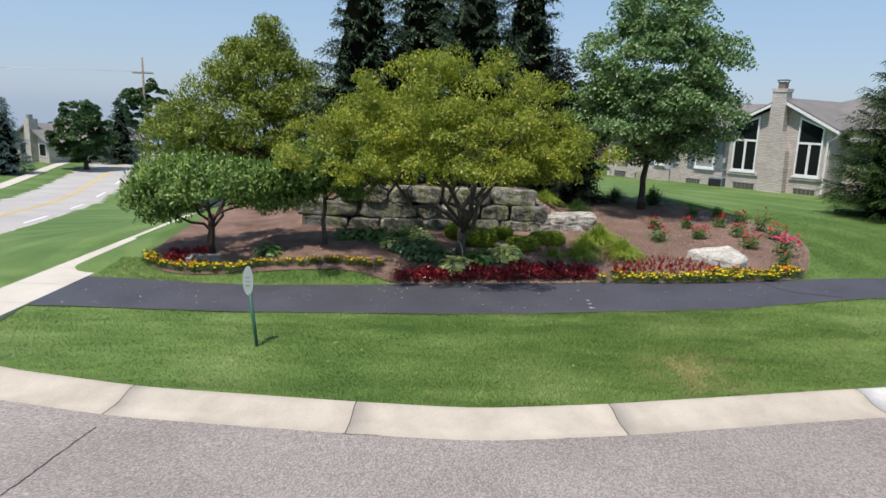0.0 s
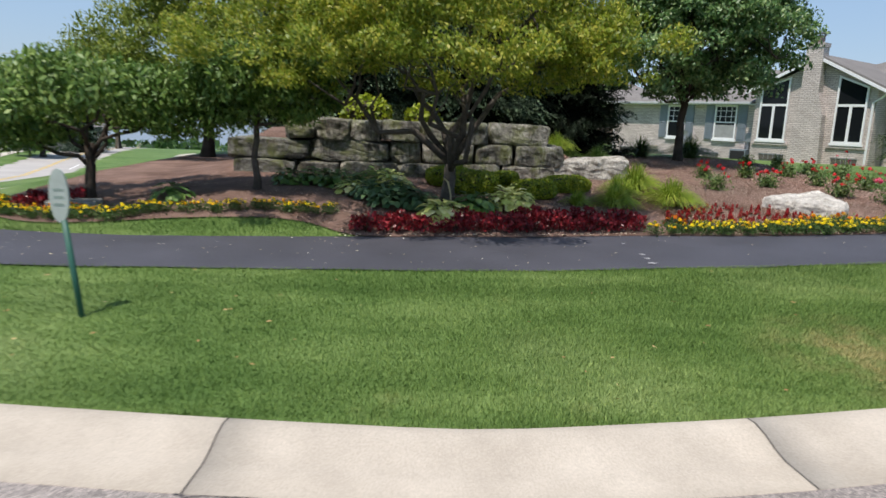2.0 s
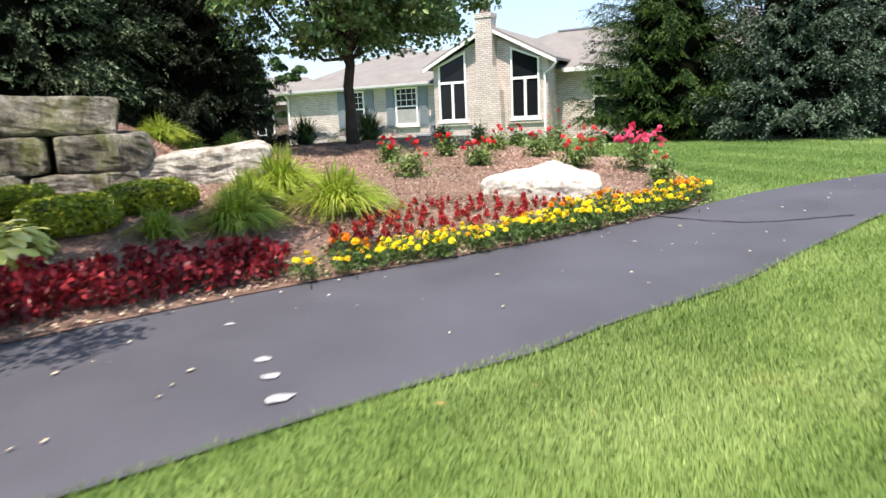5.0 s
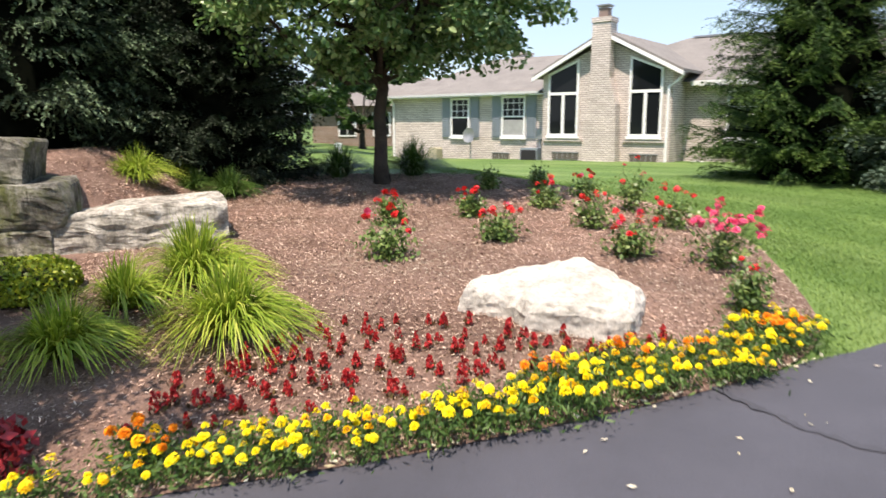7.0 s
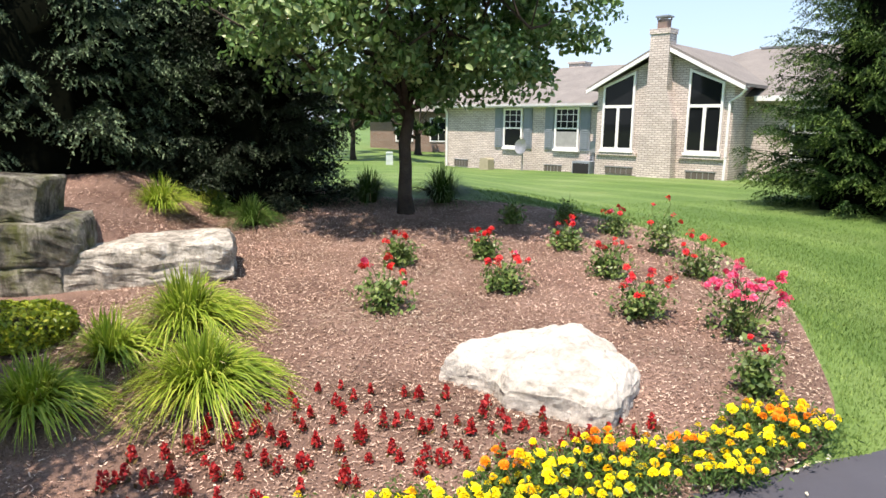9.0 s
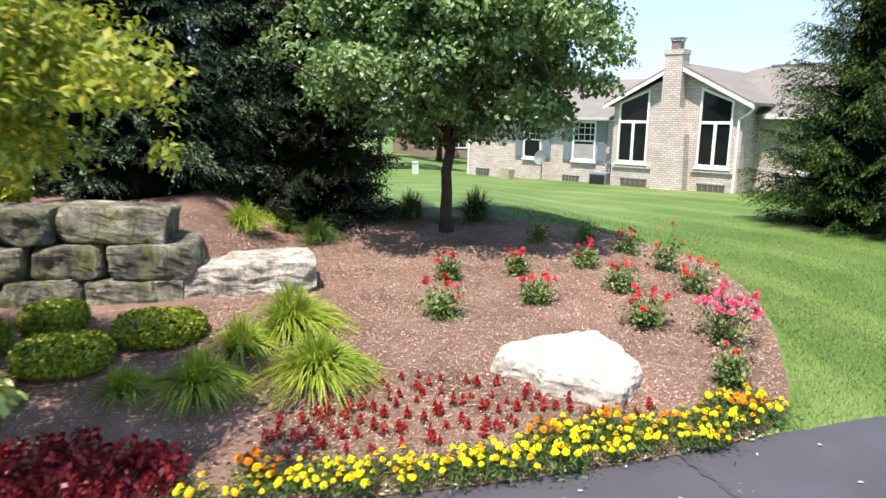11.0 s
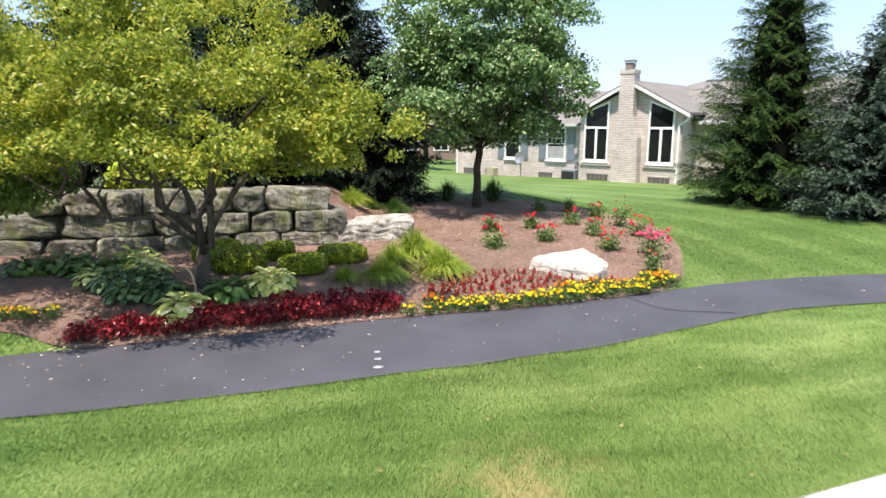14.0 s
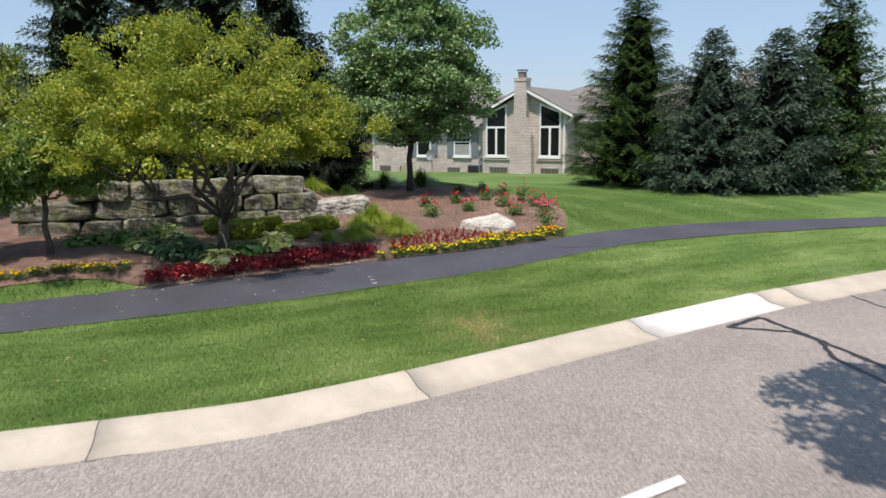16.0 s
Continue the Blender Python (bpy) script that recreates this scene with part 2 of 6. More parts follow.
def stone_mat(name, c1, c2, moss, veins=0.5, grain=0.9):
    """Quarried limestone: broad stains, dark weather streaks, pits and, where it is old, moss."""
    m, n, l, b = mat(name, 0.95, 0, 0.2)
    co = coords(n)
    info = n.new("ShaderNodeObjectInfo")
    add = n.new("ShaderNodeVectorMath")
    l.new(co, add.inputs[0])
    l.new(info.outputs["Location"], add.inputs[1])
    co = add.outputs[0]
    a = ramp(n, l, tex_noise(n, l, co, 2.6, 8, 0.68, 0.3), [(0.38, c1), (0.62, c2)])
    g = tex_noise(n, l, co, 16, 8, 0.78)
    a = mix(n, l, grain, a, ramp(n, l, g, [(0.34, (0.38, 0.38, 0.38)), (0.66, (1.5, 1.5, 1.5))]), "MULTIPLY")
    tone = ramp(n, l, info.outputs["Random"], [(0.0, (0.75, 0.76, 0.78)), (1.0, (1.25, 1.2, 1.12))])
    a = mix(n, l, 1.0, a, tone, "MULTIPLY")
    long = n.new("ShaderNodeMapping")
    long.inputs["Scale"].default_value = (5.0, 5.0, 0.9)
    l.new(co, long.inputs["Vector"])
    streak = ramp(n, l, tex_noise(n, l, long.outputs[0], 1.6, 6, 0.7), [(0.52, (0, 0, 0)), (0.66, (veins, veins, veins))])
    a = mix(n, l, streak, a, (c1[0] * 0.36, c1[1] * 0.35, c1[2] * 0.31))
    if moss:
        k = ramp(n, l, tex_noise(n, l, co, 2.7, 6, 0.72, 0.4), [(0.47, (0, 0, 0)), (0.62, (0.75, 0.75, 0.75))])
        a = mix(n, l, k, a, (0.145, 0.165, 0.045))
        k = ramp(n, l, tex_noise(n, l, co, 3.3, 6, 0.7, 0.2), [(0.58, (0, 0, 0)), (0.70, (0.4, 0.4, 0.4))])
        a = mix(n, l, k, a, (0.20, 0.15, 0.09))
    l.new(a, b.inputs["Base Color"])
    bump(n, l, b, g, 1.0 if moss else 0.7, 0.07 if moss else 0.04)
    return m


STONE = stone_mat("weathered_limestone", (0.085, 0.083, 0.072), (0.46, 0.45, 0.41), True, 0.8)
STONE_L = stone_mat("pale_limestone", (0.24, 0.225, 0.195), (0.56, 0.54, 0.49), False, 0.5)
ROCKW = stone_mat("white_limestone", (0.40, 0.385, 0.35), (0.64, 0.62, 0.58), False, 0.25, 0.5)


# ---------------------------------------------------------------- tools
def thing(name, at=(0, 0, 0), label="", category="", group="", kind="", turn=0.0):
    ob = new(name)
    ob.matrix_world = pose(*at, 0, 0, turn)
    return tagged(ob, label, category, group, kind)


def mesh(name, verts, faces, material, smooth=False):
    me = bpy.data.meshes.new(name)
    me.from_pydata([tuple(v) for v in verts], [], [tuple(f) for f in faces])
    me.materials.append(material)
    if smooth:
        me.polygons.foreach_set("use_smooth", [True] * len(me.polygons))
    me.update()
    return me


def part(name, data, parent, label="", kind=""):
    ob = new(name, data)
    ob.parent = parent
    return tagged(ob, label, kind=kind)


class Shape:
    """Gathers verts and faces for one mesh."""

    def __init__(self):
        self.v, self.f = [], []

    def add(self, verts, faces):
        k = len(self.v)
        self.v += [tuple(p) for p in verts]
        self.f += [tuple(i + k for i in f) for f in faces]
        return self

    def box(self, x0, y0, z0, x1, y1, z1):
        v = [(x, y, z) for z in (z0, z1) for y in (y0, y1) for x in (x0, x1)]
        return self.add(v, [(0, 2, 3, 1), (4, 5, 7, 6), (0, 1, 5, 4), (2, 6, 7, 3), (0, 4, 6, 2), (1, 3, 7, 5)])

    def prism(self, poly, y0, y1):
        """poly in x, z drawn out from y0 to y1."""
        n = len(poly)
        v = [(x, y0, z) for x, z in poly] + [(x, y1, z) for x, z in poly]
        return self.add(v, [tuple(range(n)), tuple(range(2 * n - 1, n - 1, -1))] + [(i, i + n, (i + 1) % n + n, (i + 1) % n) for i in range(n)])

    def tube(self, pts, radii, sides=7):
        pts = [Vector(p) for p in pts]
        rings = []
        side = Vector((0.31, 0.95, 0.05))
        for i, p in enumerate(pts):
            d = (pts[min(i + 1, len(pts) - 1)] - pts[max(i - 1, 0)]).normalized()
            a = d.cross(side)
            a = (a if a.length > 0.05 else d.cross(Vector((1, 0, 0)))).normalized()
            b = d.cross(a)
            rings.append([p + float(radii[i]) * (math.cos(q) * a + math.sin(q) * b) for q in (2 * math.pi * k / sides for k in range(sides))])
        v = [p for r in rings for p in r]
        f = [(i * sides + k, i * sides + (k + 1) % sides, (i + 1) * sides + (k + 1) % sides, (i + 1) * sides + k) for i in range(len(pts) - 1) for k in range(sides)]
        f += [tuple(range(sides - 1, -1, -1)), tuple(range((len(pts) - 1) * sides, len(pts) * sides))]
        return self.add(v, f)

    def done(self, name, material, smooth=False):
        return mesh(name, self.v, self.f, material, smooth)


def quick(name, v, f, material, smooth=False):
    """A mesh from numpy arrays of verts (n, 3) and equal faces (m, k)."""
    me = bpy.data.meshes.new(name)
    m, k = f.shape
    me.vertices.add(len(v))
    me.vertices.foreach_set("co", np.asarray(v, np.float32).ravel())
    me.loops.add(m * k)
    me.loops.foreach_set("vertex_index", f.astype(np.int32).ravel())
    me.polygons.add(m)
    me.polygons.foreach_set("loop_start", np.arange(0, m * k, k, dtype=np.int32))
    me.polygons.foreach_set("loop_total", np.full(m, k, np.int32))
    if smooth:
        me.polygons.foreach_set("use_smooth", np.ones(m, bool))
    me.materials.append(material)
    me.update(calc_edges=True)
    return me


def leaves(rng, c, size, long=2.0, droop=0.0, up=0.0, axis=None, face=None, oval=False):
    """Diamond leaves, folded a little, at the centres c: verts, faces. face: the way that their upper sides look."""
    n = len(c)
    a = rng.normal(size=(n, 3)) if axis is None else axis + rng.normal(size=(n, 3)) * 0.35
    a[:, 2] -= droop
    a /= np.linalg.norm(a, axis=1)[:, None]
    if face is None:
        b = np.cross(a, rng.normal(size=(n, 3)) + np.array([0, 0, up]))
    else:
        w = face + rng.normal(size=(n, 3)) * 0.45
        b = np.cross(w, a)
    b /= np.linalg.norm(b, axis=1)[:, None] + 1e-9
    w = np.cross(a, b)
    s = size * rng.uniform(0.6, 1.3, n)[:, None]
    if oval:
        v = np.empty((n, 6, 3))
        for i, (t, e) in enumerate(((-0.5, 0), (-0.22, 0.46), (0.18, 0.40), (0.5, 0), (0.18, -0.40), (-0.22, -0.46))):
            v[:, i] = c + a * s * t * long + b * s * e + w * s * (0.16 * abs(e) * 2 - 0.5 * t * t)
        k = 6 * np.arange(n)[:, None]
        return v.reshape(-1, 3), np.concatenate([k + [0, 1, 2, 3], k + [0, 3, 4, 5]])
    v = np.empty((n, 4, 3))
    v[:, 0] = c - a * s * 0.5 * long
    v[:, 1] = c + b * s * 0.5 + w * s * 0.12
    v[:, 2] = c + a * s * 0.5 * long
    v[:, 3] = c - b * s * 0.5 + w * s * 0.12
    return v.reshape(-1, 3), np.arange(4 * n).reshape(n, 4)


def bend(p, q, rng, sag=0.0, n=6, wild=0.06):
    """A slightly crooked way from p to q."""
    p, q = np.array(p, float), np.array(q, float)
    t = np.linspace(0, 1, n)[:, None]
    w = p + (q - p) * t
    w[1:-1] += rng.normal(size=(n - 2, 3)) * wild * np.linalg.norm(q - p) * 0.5
    w[:, 2] += sag * np.sin(np.pi * t[:, 0])
    return w


def smooth01(v):
    v = np.clip(v, 0, 1)
    return v * v * (3 - 2 * v)


# ---------------------------------------------------------------- the lie of the land
CURB_X = [-11.9, -11.5, -10.4, -8.7, -6.4, -4.2, -1.4, 0.1, 1.75, 5.3, 8.4, 11.9, 18, 30, 60]
CURB_Y = [2.0, -1.2, -3.3, -4.95, -6.0, -6.47, -6.70, -6.78, -6.56, -5.87, -5.34, -5.0, -5.1, -7, -14]
NEAR_X = [-12, -7.4, -4.07, -0.6, 1.5, 2.8, 3.8, 5.1, 6.4, 8.0, 9.2, 11, 14.7, 24, 60]
NEAR_Y = [-3.9, -3.72, -3.72, -3.48, -3.26, -3.13, -3.06, -2.88, -2.54, -2.12, -2.05, -2.12, -2.6, -4.6, -12]
FAR_X = [-12, -7.4, -4.3, -1.3, 0.0, 3.0, 4.3, 5.3, 6.5, 7.3, 8.5, 10, 12, 16.1, 25, 60]
FAR_Y = [-1.7, -1.72, -1.98, -1.58, -1.33, -1.02, -1.08, -1.0, -0.86, -0.72, -0.53, -0.42, -0.56, -1.6, -3.5, -11]


def soft_line(xs, ys):
    """A smooth curve y(x) through the given places."""
    grid = np.arange(xs[0], xs[-1] + 0.01, 0.1)
    raw = np.interp(grid, xs, ys)
    pad = np.concatenate([np.full(8, raw[0]), raw, np.full(8, raw[-1])])
    ker = np.hanning(17)
    return grid, np.convolve(pad, ker / ker.sum(), "valid")


CURB_L, NEAR_L, FAR_L = soft_line(CURB_X, CURB_Y), soft_line(NEAR_X, NEAR_Y), soft_line(FAR_X, FAR_Y)


def curb_y(x):
    return np.interp(x, *CURB_L)


def near_y(x):
    return np.interp(x, *NEAR_L)


def far_y(x):
    return np.interp(x, *FAR_L)


def path_z(x):
    """Height of the footpath, which climbs a little along its way."""
    return np.interp(x, [-8, 1, 8, 14, 25], [0.0, 0.0, 0.20, 0.25, 0.25])


def curb_z(x):
    return np.interp(x, [-8, 0, 8, 14], [-0.19, -0.19, -0.12, -0.10])


ROAD_Y = [-60, -6, 0, 4.2, 9.5, 20, 32, 45, 60, 80, 260]
ROAD_X = [-12.2, -12.2, -12.5, -13.3, -15.2, -19.2, -23.8, -28.4, -33.5, -40, -95]


def road_x(y):
    """The near edge of the side road."""
    return np.interp(y, ROAD_Y, ROAD_X)


def dale(y):
    """Height of the land beside the side road, which runs downhill."""
    return np.interp(y, [-20, -6, 0, 4.2, 14, 24, 33, 42, 50, 58, 75, 100, 300, 900], [-0.2, -0.2, -0.3, -0.5, -1.5, -2.45, -2.95, -3.0, -2.95, -3.05, -3.7, -5.0, -19, -62])


def land(x, y):
    """Height of the ground."""
    x, y = np.asarray(x, float), np.asarray(y, float)
    d = y - far_y(x)
    mid = np.interp(d, [0, 0.3, 2, 6, 9, 14, 24, 60], [0.0, 0.06, 0.32, 0.66, 0.66, 0.45, 0.15, 0.1])
    right = np.interp(d, [0, 5, 10, 17, 26, 60], [0.0, 0.15, 0.16, 0.05, -0.18, -0.2])
    left = np.interp(d, [0, 2, 5, 12, 60], [0.0, 0.18, 0.30, 0.30, 0.2])
    wr, wl_ = smooth01((x - 6.5) / 4.0), smooth01((-3.6 - x) / 2.5)
    h = mid * (1 - wr) * (1 - wl_) + right * wr + left * wl_
    h = h + 0.62 * smooth01((y - 2.70) / 0.45) * smooth01((x + 4.3) / 0.5) * smooth01((3.2 - x) / 1.4) * smooth01((12 - y) / 5)
    edge = smooth01((x + 8.6) / 1.2)
    h = (h + path_z(x)) * edge + (1 - edge) * np.interp(x, [-12, -8.5], [-0.12, 0.0])
    verge = (y - curb_y(x)) / np.maximum(near_y(x) - curb_y(x), 0.3)
    h = np.where(d < 0, np.where(y < near_y(x), curb_z(x) + (path_z(x) - curb_z(x)) * np.clip(verge, 0, 1), path_z(x)), h)
    h = np.where(x < -8.4, np.where(y < 2, np.minimum(h, -0.10), h), h)
    side = np.maximum(smooth01((-9.0 - x) / 4.2) * smooth01((y + 7) / 6), smooth01((2.0 - x) / 9.0) * smooth01((y - 11) / 18))
    return h * (1 - side) + dale(y) * side


def lift(x, y, up=0.0):
    return (float(x), float(y), float(land(x, y)) + up)


# ---------------------------------------------------------------- ground, roads, walks
BED = [(float(x), float(far_y(x)) - 0.05) for x in np.arange(7.5, -1.6, -0.45)] + [
    (-1.75, -1.2), (-2.2, -0.98), (-3.0, -0.95), (-3.9, -1.22), (-4.8, -1.58), (-5.7, -1.64), (-6.6, -1.2), (-6.95, -0.3), (-7.05, 1.0), (-7.2, 4.0), (-7.4, 9.0), (-5.0, 12.0), (0.0, 13.0), (3.0, 12.4),
    (4.4, 9.6), (5.3, 7.2), (6.8, 6.2), (8.3, 5.8), (9.2, 5.4), (9.5, 4.6), (9.4, 3.6), (9.15, 2.6), (8.6, 1.3), (8.2, 0.65), (7.8, -0.1)]
BED_MID = (1.0, 3.5)


def bed_ring(k=540):
    p = np.array(BED + BED[:1])
    a = np.arctan2(p[:, 1] - BED_MID[1], p[:, 0] - BED_MID[0])
    q = np.unwrap(a)
    if q[-1] < q[0]:
        q, p = q[::-1], p[::-1]
    r = np.hypot(p[:, 0] - BED_MID[0], p[:, 1] - BED_MID[1])
    g = np.linspace(q[0], q[0] + 2 * np.pi, k, endpoint=False)
    x, y = np.interp(g, q, p[:, 0]), np.interp(g, q, p[:, 1])
    for _ in range(60):
        x, y = (np.roll(x, 1) + 2 * x + np.roll(x, -1)) / 4, (np.roll(y, 1) + 2 * y + np.roll(y, -1)) / 4
    return x, y


BED_X, BED_Y = bed_ring()
BED_A = np.unwrap(np.arctan2(BED_Y - BED_MID[1], BED_X - BED_MID[0]))
BED_R = np.hypot(BED_X - BED_MID[0], BED_Y - BED_MID[1])


def in_bed(x, y):
    """How far out between the bed's middle (0) and its edge (1)."""
    a = (np.arctan2(y - BED_MID[1], x - BED_MID[0]) - BED_A[0]) % (2 * np.pi) + BED_A[0]
    return np.hypot(x - BED_MID[0], y - BED_MID[1]) / np.interp(a, np.append(BED_A, BED_A[0] + 2 * np.pi), np.append(BED_R, BED_R[0]))


def sheet(name, gx, gy, height, material):
    x, y = np.meshgrid(gx, gy)
    v = np.stack([x, y, height(x, y)], -1).reshape(-1, 3)
    n, m = len(gx), len(gy)
    i = (np.arange(m - 1)[:, None] * n + np.arange(n - 1)[None]).ravel()
    return quick(name, v, np.stack([i, i + 1, i + n + 1, i + n], -1), material, True)


def under(x, y):
    h = land(x, y)
    h = np.where((y < far_y(x) - 0.22) & (y > near_y(x) + 0.22) & (x > -8), h - 0.06, h)
    h = np.where(in_bed(x, y) < 0.955, h - 0.07, h)
    h = np.where(y < curb_y(x) - 0.12, np.where(y < -12.8, -0.2, -0.50), h)
    h = np.where((x < road_x(y) - 0.3) & (x > road_x(y) - 6.0), h - 0.25, h)
    return h


gx = np.concatenate([[-900, -400, -200, -100, -75, -60, -52], np.arange(-46, -18, 0.7), np.arange(-18, 20, 0.2), [21, 23, 26, 30, 36, 45, 60, 100, 200, 400, 900]])
gy = np.concatenate([[-900, -300, -100, -50, -30, -20, -15, -13.4, -12.9, -12.5, -10], np.arange(-8.4, 15, 0.2), np.arange(15.5, 50, 0.8), [52, 56, 60, 66, 75, 90, 120, 150, 300, 900]])
tagged(new("ground", sheet("ground", gx, gy, under, LAWN)), "mown green lawn with pale mowing bands", "lawn", kind="structure")


def ribbon(name, a, b, material, thick=0.0):
    """A strip between two lines of equal count."""
    n = len(a)
    v = list(a) + list(b)
    f = [(i, i + 1, n + i + 1, n + i) for i in range(n - 1)]
    if thick:
        k = len(v)
        v = v + [(x, y, z - thick) for x, y, z in v]
        f += [(i + 1, i, k + i, k + i + 1) for i in range(n - 1)] + [(n + i, n + i + 1, k + n + i + 1, k + n + i) for i in range(n - 1)]
    return mesh(name, v, f, material)


rp = np.random.default_rng(4)
px = np.arange(-7.9, 60, 0.15)
wob = np.convolve(rp.normal(size=len(px) + 6), np.hanning(7) / 3, "valid") * 0.022
wob2 = np.convolve(rp.normal(size=len(px) + 6), np.hanning(7) / 3, "valid") * 0.022
rows_ = [[(x, near_y(x) + (far_y(x) - near_y(x)) * q + (w1 if q == 0 else w2 if q == 1 else 0), float(path_z(x)) + 0.014 + 0.03 * q * (1 - q)) for x, w1, w2 in zip(px, wob, wob2)] for q in (0, 0.33, 0.67, 1)]
sh = Shape()
for a_, b_ in zip(rows_, rows_[1:]):
    n_ = len(a_)
    sh.add(a_ + b_, [(i, i + 1, n_ + i + 1, n_ + i) for i in range(n_ - 1)])
tagged(new("path", sh.done("path", PATHM, True)), "fresh black asphalt footpath with scattered pale leaves", "path", kind="structure")

# concrete walk that leads off along the side road
walkway = tagged(new("walkway"), "pale concrete walk in square slabs beside the lawn", "pavement", kind="structure")
walk_x = lambda y: -8.0 - 0.0035 * (y + 4.9)
walk_z = lambda y: float(np.interp(y, [-5, 11, 37], [0.022, 0.022, float(land(-8.0, 37.0)) + 0.03]) if y < 11 else land(walk_x(y), y) + 0.03)
for i_ in range(34):
    y0 = -4.9 + i_ * 1.25
    ya, yb = y0 + 0.006, y0 + 1.244
    sh = Shape().add([(walk_x(y0) + e, y, walk_z(y) - d) for d in (0.14, 0) for y in (ya, yb) for e in (-0.52, 0.52)], [(0, 2, 3, 1), (4, 5, 7, 6), (0, 1, 5, 4), (2, 6, 7, 3), (0, 4, 6, 2), (1, 3, 7, 5)])
    part("slab", sh.done("slab", WALKM), walkway)
part("joint_bed", ribbon("joint_bed", [(walk_x(y) - 0.51, y, walk_z(y) - 0.018) for y in np.arange(-4.9, 37.5, 0.625)], [(walk_x(y) + 0.51, y, walk_z(y) - 0.018) for y in np.arange(-4.9, 37.5, 0.625)], SEAM), walkway)

# street and side road
sx = np.concatenate([np.arange(-11.9, 30, 0.3), np.arange(30, 61, 2)])
front = [(x, curb_y(x) - 0.60, float(curb_z(x)) - 0.083) for x in sx]
back = [(x, -12.6, -0.33) for x in sx]
tagged(new("street", ribbon("street", back, front, STREET)), "weathered grey asphalt street with sealed cracks", "road", kind="structure")
sy = np.concatenate([np.arange(-60, -8, 4.0), np.arange(-8, 60, 1.0), np.arange(60, 260, 8.0)])
road_line = lambda off, up, ys: [(float(road_x(y)) - off, float(y), float(dale(y)) + up) for y in ys]
tagged(new("side_road", ribbon("side_road", road_line(6.3, -0.08, sy), road_line(0.0, -0.08, sy), ROADC)), "pale concrete side road with yellow and white lines", "road", kind="structure")
marks = tagged(new("road_marking"), "worn yellow and white painted lane lines", "road marking", kind="structure")
for o_ in (2.75, 2.98):
    ys = np.arange(0, 120, 1.0)
    part("yellow_line", ribbon("yellow_line", road_line(o_ + 0.12, -0.074, ys), road_line(o_, -0.074, ys), YELLOW), marks)
for y_ in (10.2, 19.6, 29, 38.4, 47.8):
    ys = np.linspace(y_, y_ + 4.2, 6)
    part("white_dash", ribbon("white_dash", road_line(1.05, -0.074, ys), road_line(0.90, -0.074, ys), MARK), marks)
dash = Shape().add([(1.2, -10.0, -0.265), (3.36, -9.61, -0.265), (3.39, -9.49, -0.265), (1.2, -9.88, -0.265)], [(0, 1, 2, 3)])
part("lane_dash", dash.done("lane_dash", MARK), marks)

# far verge: low concrete edge and a footway over the side road
tagged(new("far_walk", ribbon("far_walk", road_line(9.4, 0.03, sy[12:]), road_line(8.3, 0.03, sy[12:]), WALKM, 0.2)), "narrow pale footway beyond the side road", "pavement", kind="structure")

# rolled concrete curb in cast lengths
curb = tagged(new("curb"), "rolled concrete curb and gutter in cast lengths", "curb", kind="structure")
joints = [-11.6, -9.4, -7.2, -4.35, -1.42, 1.8, 5.4, 8.2, 8.9, 12.2, 15.6, 19.0, 22.4, 25.8, 29.2]
PROFILE = [(0.02, -0.13), (0.02, 0.005), (-0.02, 0.027), (-0.10, 0.030), (-0.20, 0.005), (-0.30, -0.038), (-0.40, -0.064), (-0.66, -0.076), (-0.66, -0.17)]
for a_, b_ in zip(joints, joints[1:]):
    sh, xs_ = Shape(), np.linspace(a_ + 0.007, b_ - 0.007, max(3, int((b_ - a_) / 0.3)))
    ring = []
    for x in xs_:
        t_ = Vector((1.0, float((curb_y(x + 0.15) - curb_y(x - 0.15)) / 0.3), 0)).normalized()
        nrm = Vector((-t_.y, t_.x, 0))
        ring.append([(x + nrm.x * o, float(curb_y(x)) + nrm.y * o, float(curb_z(x)) + z) for o, z in PROFILE])
    k_ = len(PROFILE)
    sh.add([p for r in ring for p in r], [(i * k_ + j, i * k_ + j + 1, (i + 1) * k_ + j + 1, (i + 1) * k_ + j) for i in range(len(ring) - 1) for j in range(k_ - 1)]
           + [tuple(range(k_)), tuple(range(len(ring) * k_ - 1, (len(ring) - 1) * k_ - 1, -1))])
    part("curb_length", sh.done("curb_length", CONCW if a_ in (5.4,) else CONC, True), curb, "new white concrete length" if a_ == 5.4 else "")
for x in joints[1:-1]:
    t_ = Vector((1.0, float((curb_y(x + 0.15) - curb_y(x - 0.15)) / 0.3), 0)).normalized()
    nrm = Vector((-t_.y, t_.x, 0))
    pr = [Vector((x + nrm.x * o, float(curb_y(x)) + nrm.y * o, float(curb_z(x)) + z + 0.0015)) for o, z in PROFILE[1:-1]]
    sh = Shape().add([p - t_ * 0.007 for p in pr] + [p + t_ * 0.007 for p in pr], [(i, i + 1, len(pr) + i + 1, len(pr) + i) for i in range(len(pr) - 1)])
    part("joint", sh.done("joint", SEAM), curb)

